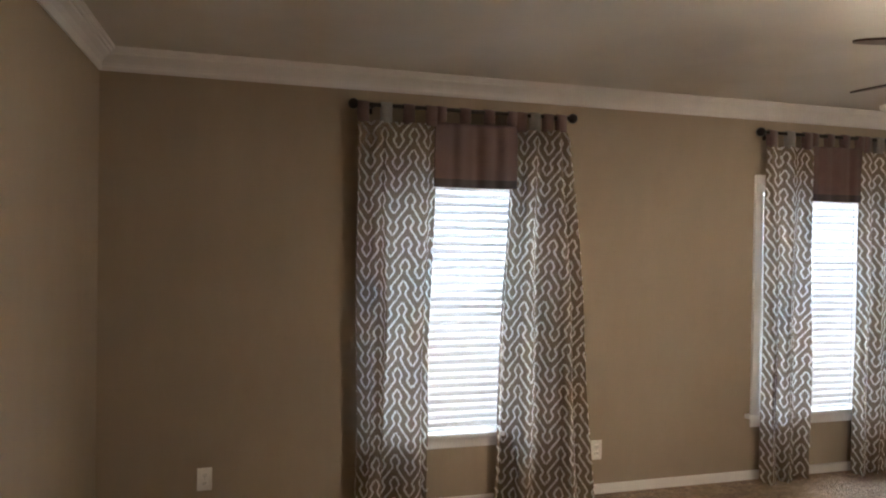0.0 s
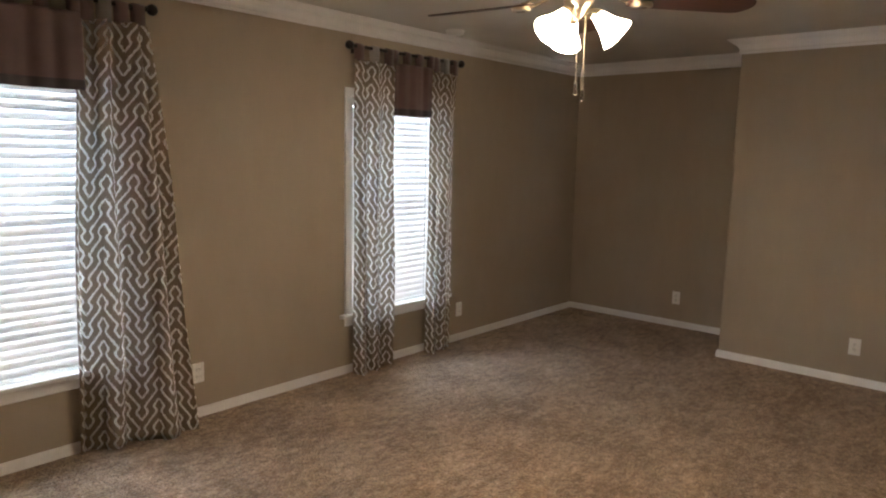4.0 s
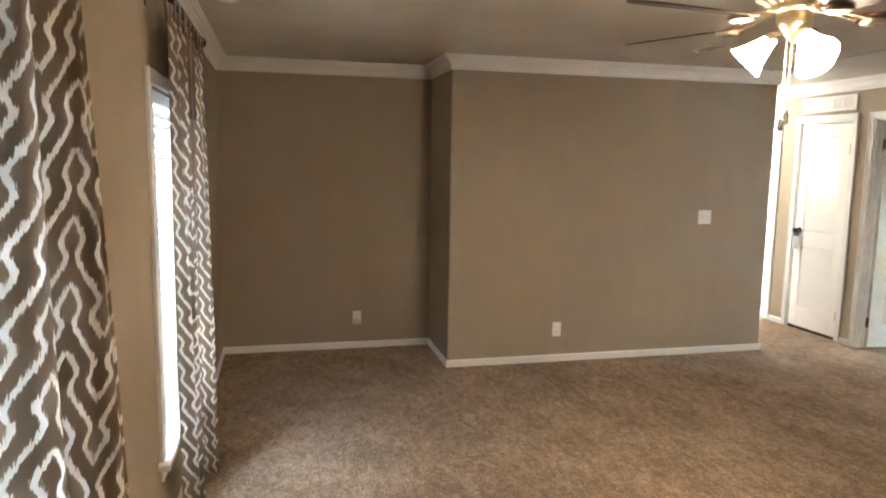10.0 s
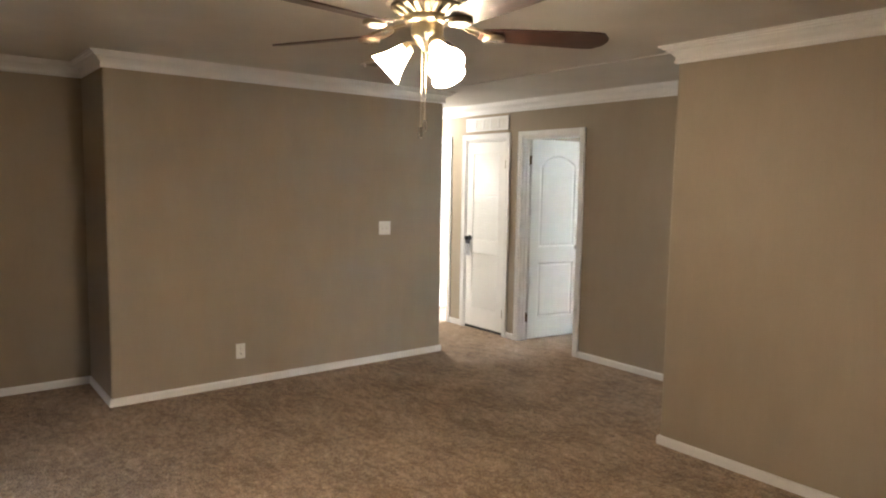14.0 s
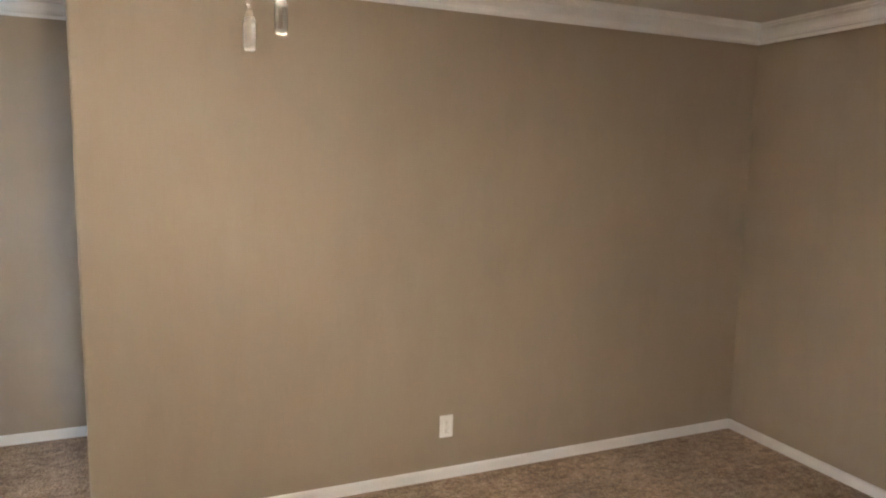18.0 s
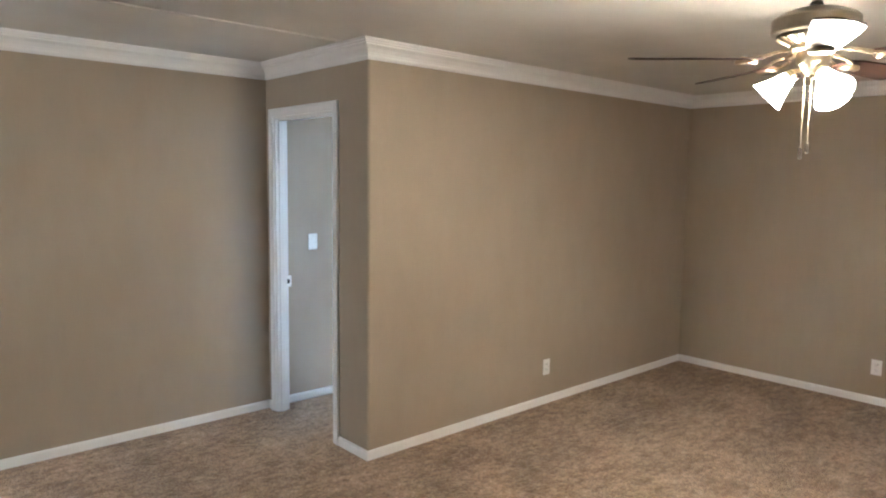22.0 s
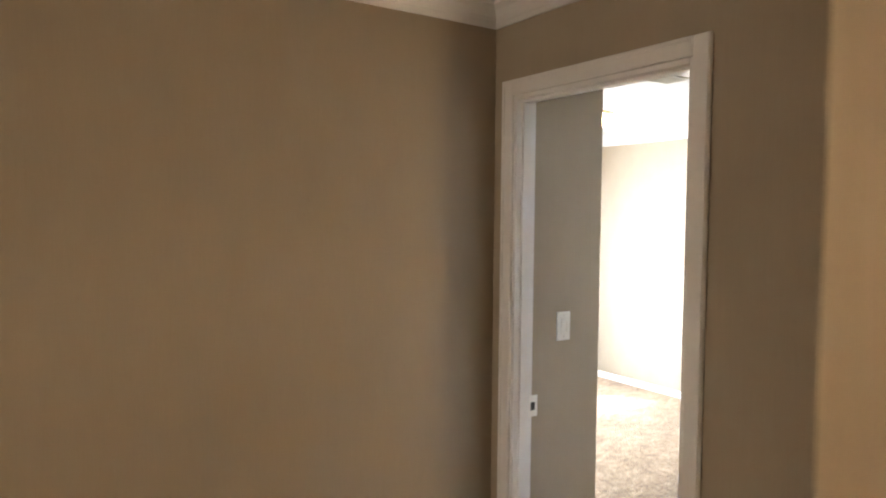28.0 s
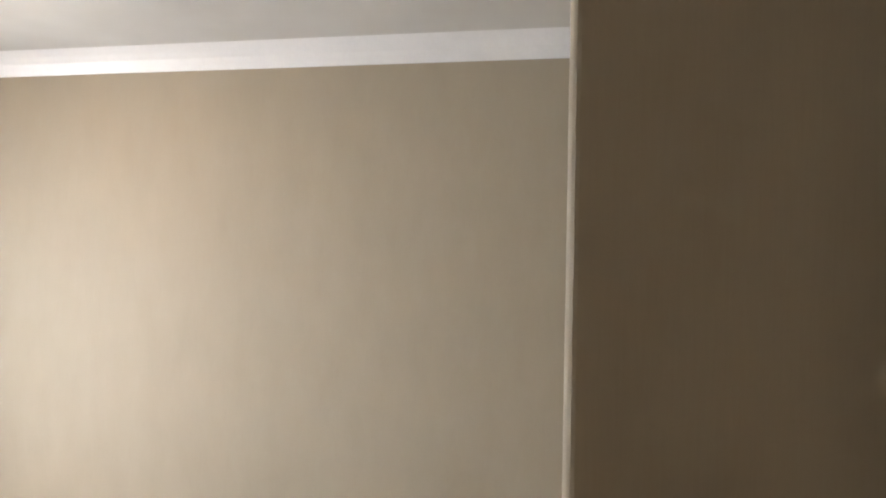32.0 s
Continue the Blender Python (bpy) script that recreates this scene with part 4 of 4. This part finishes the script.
def switch(at, gangs, label, rocker):
    o = thing("light_switch", label, "light switch", at)
    w = 0.036 + 0.023 * (gangs - 1)
    part("plate", boxed(-w, w, -0.006, 0.0, -0.058, 0.058, 0.003), M_PLATE, o)
    for k in range(gangs):
        x = (k - (gangs - 1) / 2) * 0.046
        if rocker:
            part("rocker", boxed(x - 0.0165, x + 0.0165, -0.0095, -0.005, -0.033, 0.033, 0.002), M_PLATE, o, at=pose(0, 0, 0, 2, 0, 0))
            part("dimmer", boxed(x + 0.010, x + 0.0125, -0.0105, -0.0085, -0.024, 0.020), M_VENT, o)
        else:
            part("toggle", boxed(x - 0.005, x + 0.005, -0.014, -0.005, -0.002, 0.020, 0.002), M_PLATE, o, at=pose(0, 0, 0, 14 * (1 if k else -1), 0, 0))
            part("toggle_slot", boxed(x - 0.007, x + 0.007, -0.0068, -0.0055, -0.013, 0.013), M_VENT, o)
        for z in (-0.042, 0.042):
            part("screw", lathe([(0, 0), (0.003, 0), (0.003, 0.001), (0, 0.001)], 8), M_STEEL, o, at=pose(x, -0.006, z, 90, 0, 0))
    return o


switch(pose(BUMP_X, -3.945, 1.177, 0, 0, -90), 2, "white double switch plate on the taupe wall", False)
switch(pose(3.148, REC_Y, 1.172, 0, 0, 180), 1, "white rocker dimmer switch just inside the doorway", True)


# ================= ceiling fan =================
fan = thing("ceiling_fan", "five-blade ceiling fan with walnut blades and a lit three-shade lamp", "ceiling fan", pose(FAN[0], FAN[1], 0))
part("canopy", lathe([(0, CEIL - 0.001), (0.066, CEIL - 0.001), (0.069, CEIL - 0.006), (0.069, CEIL - 0.016), (0.058, CEIL - 0.024), (0.040, CEIL - 0.028), (0.020, CEIL - 0.030), (0, CEIL - 0.030)], 32), M_ROD, fan, "black bronze ceiling canopy", smooth=True)
part("downrod", lathe([(0, CEIL - 0.030), (0.014, CEIL - 0.030), (0.014, 2.286), (0, 2.286)], 18), M_NICKEL, fan, smooth=False)
part("collar", lathe([(0, 2.294), (0.018, 2.294), (0.022, 2.288), (0.026, 2.271), (0, 2.271)], 20), M_ROD, fan, "black collar under the rod", smooth=True)
part("motor_housing", lathe([(0, 2.274), (0.030, 2.273), (0.080, 2.264), (0.122, 2.248), (0.141, 2.236), (0.1455, 2.229), (0.1455, 2.188), (0.142, 2.181), (0.128, 2.178), (0, 2.178)], 48), M_NICKEL, fan, "brushed nickel motor housing", smooth=False)
vb = bmesh.new()
lathe([(0.126, 2.178), (0.126, 2.170), (0.074, 2.146), (0, 2.146)], 40, vb)
part("vent_ring", vb, M_VENTRING, fan, "dark recessed vent ring", smooth=True)
rib = None
for k in range(20):
    at = pose(0, 0, 0, 0, 0, 18 * k) @ pose(0.101, 0, 2.1555, 0, -25, 0)
    rb_ = boxed(-0.026, 0.026, -0.0085, 0.0085, -0.004, 0.002, 0.002, 1)
    rib = part("vent_rib", rb_, M_BRASS, fan, at=at) if rib is None else (again(rib, fan, at) and rib)
part("hub_plate", lathe([(0, 2.148), (0.070, 2.148), (0.078, 2.140), (0.080, 2.128), (0.074, 2.118), (0, 2.118)], 32), M_BRASS, fan, "polished hub plate", smooth=True)
part("switch_cup", lathe([(0, 2.120), (0.052, 2.120), (0.056, 2.112), (0.056, 2.084), (0.050, 2.066), (0.036, 2.050), (0.020, 2.036), (0.012, 2.024), (0, 2.020)], 36), M_BRASS, fan, "polished metal switch cup", smooth=True)
bl = bmesh.new()
outline = [(0.185, 0.036), (0.25, 0.050), (0.40, 0.061), (0.54, 0.069), (0.600, 0.070), (0.622, 0.064), (0.650, 0.030), (0.655, 0.010),
           (0.655, -0.010), (0.650, -0.030), (0.622, -0.064), (0.600, -0.070), (0.54, -0.069), (0.40, -0.061), (0.25, -0.050), (0.185, -0.036)]
lo_v = [bl.verts.new((x, y, -0.003)) for x, y in outline]
hi_v = [bl.verts.new((x, y, 0.003)) for x, y in outline]
bl.faces.new(lo_v)
bl.faces.new(hi_v[::-1])
for k in range(len(outline)):
    q = (k + 1) % len(outline)
    bl.faces.new((lo_v[k], hi_v[k], hi_v[q], lo_v[q]))
ir = bmesh.new()
pts = [(0.085, 0.0), (0.110, 0.0), (0.135, 0.0)]
for turn in (1, -1):
    run = [(0.080, 0.006), (0.120, 0.006)] + [(0.130 + 0.050 * (1 - math.cos(q / 8 * math.pi)), 0.006 + 0.026 * math.sin(q / 8 * math.pi)) for q in range(9)] + [(0.255, 0.006)]
    rows = []
    for x, y in run:
        rise = 2.118 - 0.030 * min(1, max(0, (x - 0.10) / 0.10))
        rows.append([ir.verts.new((x, turn * (y + dy), rise + dz)) for dy, dz in ((-0.007, 0), (0.007, 0), (0.007, 0.010), (-0.007, 0.010))])
    for ra, rb in zip(rows, rows[1:]):
        for e in range(4):
            ir.faces.new((ra[e], ra[(e + 1) % 4], rb[(e + 1) % 4], rb[e]))
    ir.faces.new(rows[0])
    ir.faces.new(rows[-1])
lathe([(0, 2.072), (0.034, 2.072), (0.039, 2.076), (0.040, 2.084), (0.036, 2.0895), (0, 2.0895)], 24, ir, (0.235, 0))
blade0 = iron0 = None
for k in range(5):
    a = 26 + 72 * k
    at_b = pose(0, 0, 2.0935, 0, 0, a) @ pose(0, 0, 0, -11, 0, 0)
    at_i = pose(0, 0, 0, 0, 0, a)
    part("slot", boxed(0.218, 0.252, -0.0075, 0.0075, 2.0708, 2.0725, 0.0006, 1), M_SLOT, fan, "dark oval slot in the bracket", at=at_i)
    if blade0 is None:
        blade0 = part("blade", bl, M_BLADE, fan, "dark walnut veneer blade", at=at_b)
        iron0 = part("blade_iron", ir, M_BRASS, fan, "scrolled metal blade bracket", at=at_i)
    else:
        again(blade0, fan, at_b)
        again(iron0, fan, at_i)
sdb = thing("smoke_detector", "round white smoke detector on the small bedroom ceiling", "smoke detector", pose(5.68, -8.44, CEIL))
part("base", lathe([(0, 0), (0.088, 0), (0.088, -0.014), (0, -0.014)], 28), M_PLATE, sdb)
part("cover", lathe([(0, -0.014), (0.078, -0.014), (0.070, -0.036), (0.048, -0.046), (0, -0.048)], 28), M_PLATE, sdb, smooth=True)
mo = thing("hinge_mortise", "empty hinge recess of raw wood in the door jamb", "hinge recess", pose(3.462, POCKET[1] - 0.0162, 1.803))
mb = bmesh.new()
prism(mb, [(-0.014, -0.050), (0.014, -0.050), (0.014, 0.030)] + [(0.014 * math.cos(q / 6 * math.pi), 0.036 + 0.014 * math.sin(q / 6 * math.pi)) for q in range(7)] + [(-0.014, 0.030)], -0.0012, 0.0)
part("bare_wood", mb, M_RAWWOOD, mo)
part("screw_hole", boxed(0.002, 0.009, -0.0016, -0.0008, -0.042, -0.032), M_SLOT, mo)
part("screw_hole", boxed(-0.008, -0.002, -0.0016, -0.0008, -0.004, 0.002), M_STEEL, mo)
SH = [(0.020, 0.0), (0.024, -0.011), (0.029, -0.027), (0.036, -0.050), (0.045, -0.073), (0.056, -0.094), (0.064, -0.110), (0.0615, -0.110), (0.053, -0.093), (0.042, -0.072), (0.033, -0.049), (0.026, -0.027), (0.018, -0.004)]
shade0 = arm0 = None
for k in range(3):
    a = 50 + 120 * k
    at = pose(0, 0, 0, 0, 0, a) @ pose(0.066, 0, 2.038, 0, -46, 0)
    arm_at = pose(0, 0, 0, 0, 0, a)
    if shade0 is None:
        ab = bmesh.new()
        lathe([(0, 0.012), (0.016, 0.012), (0.023, 0.004), (0.024, -0.014), (0.020, -0.018), (0, -0.018)], 20, ab)
        bmesh.ops.transform(ab, matrix=pose(0.066, 0, 2.038, 0, -46, 0), verts=ab.verts)
        box(ab, 0.034, 0.072, -0.008, 0.008, 2.046, 2.060, 0.003, 1)
        arm0 = part("lamp_holder", ab, M_BRASS, fan, smooth=False, at=arm_at)
        shade0 = part("glass_shade", lathe(SH, 28), M_SHADE, fan, "lit frosted bell-shaped glass shade", smooth=True, at=at)
        bulb0 = part("bulb", lathe([(0, -0.02), (0.014, -0.03), (0.026, -0.065), (0.022, -0.085), (0, -0.095)], 16), M_BULB, fan, "lit bulb", smooth=True, at=at)
    else:
        again(arm0, fan, arm_at)
        again(shade0, fan, at)
        again(bulb0, fan, at)
for dx, dy, zb in ((0.040, -0.008, 1.732), (0.004, 0.001, 1.753)):
    ch = bmesh.new()
    z = zb + 0.043
    top = 2.060
    n = int((top - z) / 0.0072)
    for k in range(n):
        zz = z + (top - z) * k / n
        lathe([(0, zz), (0.0024, zz + 0.0018), (0.0024, zz + 0.0048), (0, zz + 0.0066)], 6, ch, (dx, dy))
    part("pull_chain", ch, M_CHAIN, fan, "beaded metal pull chain")
    fob = part("chain_fob", lathe([(0, zb), (0.006, zb + 0.001), (0.0080, zb + 0.006), (0.0082, zb + 0.034), (0.0055, zb + 0.041), (0, zb + 0.042)], 8, axis_at=(dx, dy)), M_CRYSTAL, fan, "clear faceted pull fob")
    part("fob_cap", lathe([(0, zb + 0.040), (0.0042, zb + 0.040), (0.0036, zb + 0.048), (0, zb + 0.049)], 10, axis_at=(dx, dy)), M_BRASS, fob, "small brass cap")


# ================= ceiling fittings =================
sd = thing("smoke_detector", "round off-white smoke detector on the ceiling", "smoke detector", pose(4.609, -0.243, CEIL))
part("base", lathe([(0, 0), (0.068, 0), (0.068, -0.010), (0, -0.010)], 32), M_PLATE, sd, smooth=False)
part("cover", lathe([(0, -0.010), (0.064, -0.010), (0.060, -0.026), (0.046, -0.034), (0.030, -0.036), (0, -0.036)], 32), M_PLATE, sd, smooth=True)
part("test_button", lathe([(0, -0.036), (0.010, -0.036), (0.009, -0.039), (0, -0.039)], 12, axis_at=(0.028, 0)), M_VENT, sd)


def register(x, y, w, d, turn, label, slats):
    v = thing("ceiling_vent", label, "ceiling vent", pose(x, y, CEIL, 0, 0, turn), group="ceiling vents")
    bm = bmesh.new()
    for x0, x1, y0, y1 in ((-w, w, -d, -d + 0.022), (-w, w, d - 0.022, d), (-w, -w + 0.022, -d + 0.022, d - 0.022), (w - 0.022, w, -d + 0.022, d - 0.022)):
        box(bm, x0, x1, y0, y1, -0.008, 0.0, 0.003, 1)
    part("vent_frame", bm, M_VENT, v)
    part("backing", boxed(-w + 0.02, w - 0.02, -d + 0.02, d - 0.02, -0.0015, -0.0005), M_VENTDARK, v)
    n = int((2 * d - 0.044) / 0.013)
    f = None
    for k in range(n):
        at = pose(0, -d + 0.022 + (k + 0.5) * (2 * d - 0.044) / n, -0.005, 58, 0, 0)
        f = part("slat", boxed(-w + 0.022, w - 0.022, -0.006, 0.006, -0.0008, 0.0008), slats, v, at=at) if f is None else (again(f, v, at) and f)
    part("lever", boxed(w * 0.45, w * 0.45 + 0.008, d - 0.010, d + 0.004, -0.030, -0.006, 0.002, 1), M_VENT, v)


register(5.225, -3.310, 0.125, 0.070, 0, "small off-white ceiling vent register beyond the fan", M_VENTSLAT)
register(0.700, -3.150, 0.150, 0.085, 0, "off-white ceiling vent register near the west wall", M_VENTSLAT)
register(1.915, -6.045, 0.190, 0.090, 0, "off-white ceiling vent register of the far bedroom", M_VENT)


def dome(x, y, label, glow):
    t = thing("ceiling_light", label, "ceiling light", pose(x, y, CEIL), group="ceiling lights")
    part("base", lathe([(0, 0), (0.180, 0), (0.186, -0.012), (0.176, -0.022), (0, -0.022)], 40), M_PLATE, t, smooth=True)
    part("diffuser", lathe([(0, -0.022), (0.174, -0.022), (0.170, -0.046), (0.142, -0.082), (0.086, -0.104), (0, -0.112)], 40), glow, t, "lit frosted glass dome", smooth=True)
    part("finial", lathe([(0, -0.111), (0.010, -0.111), (0.008, -0.125), (0, -0.129)], 12), M_BRASS, t, smooth=True)


dome(1.20, -7.26, "lit frosted dome light on the far bedroom ceiling", M_DOME)
dome(7.45, -5.02, "lit frosted dome light on the hall ceiling", M_DOME_HALL)
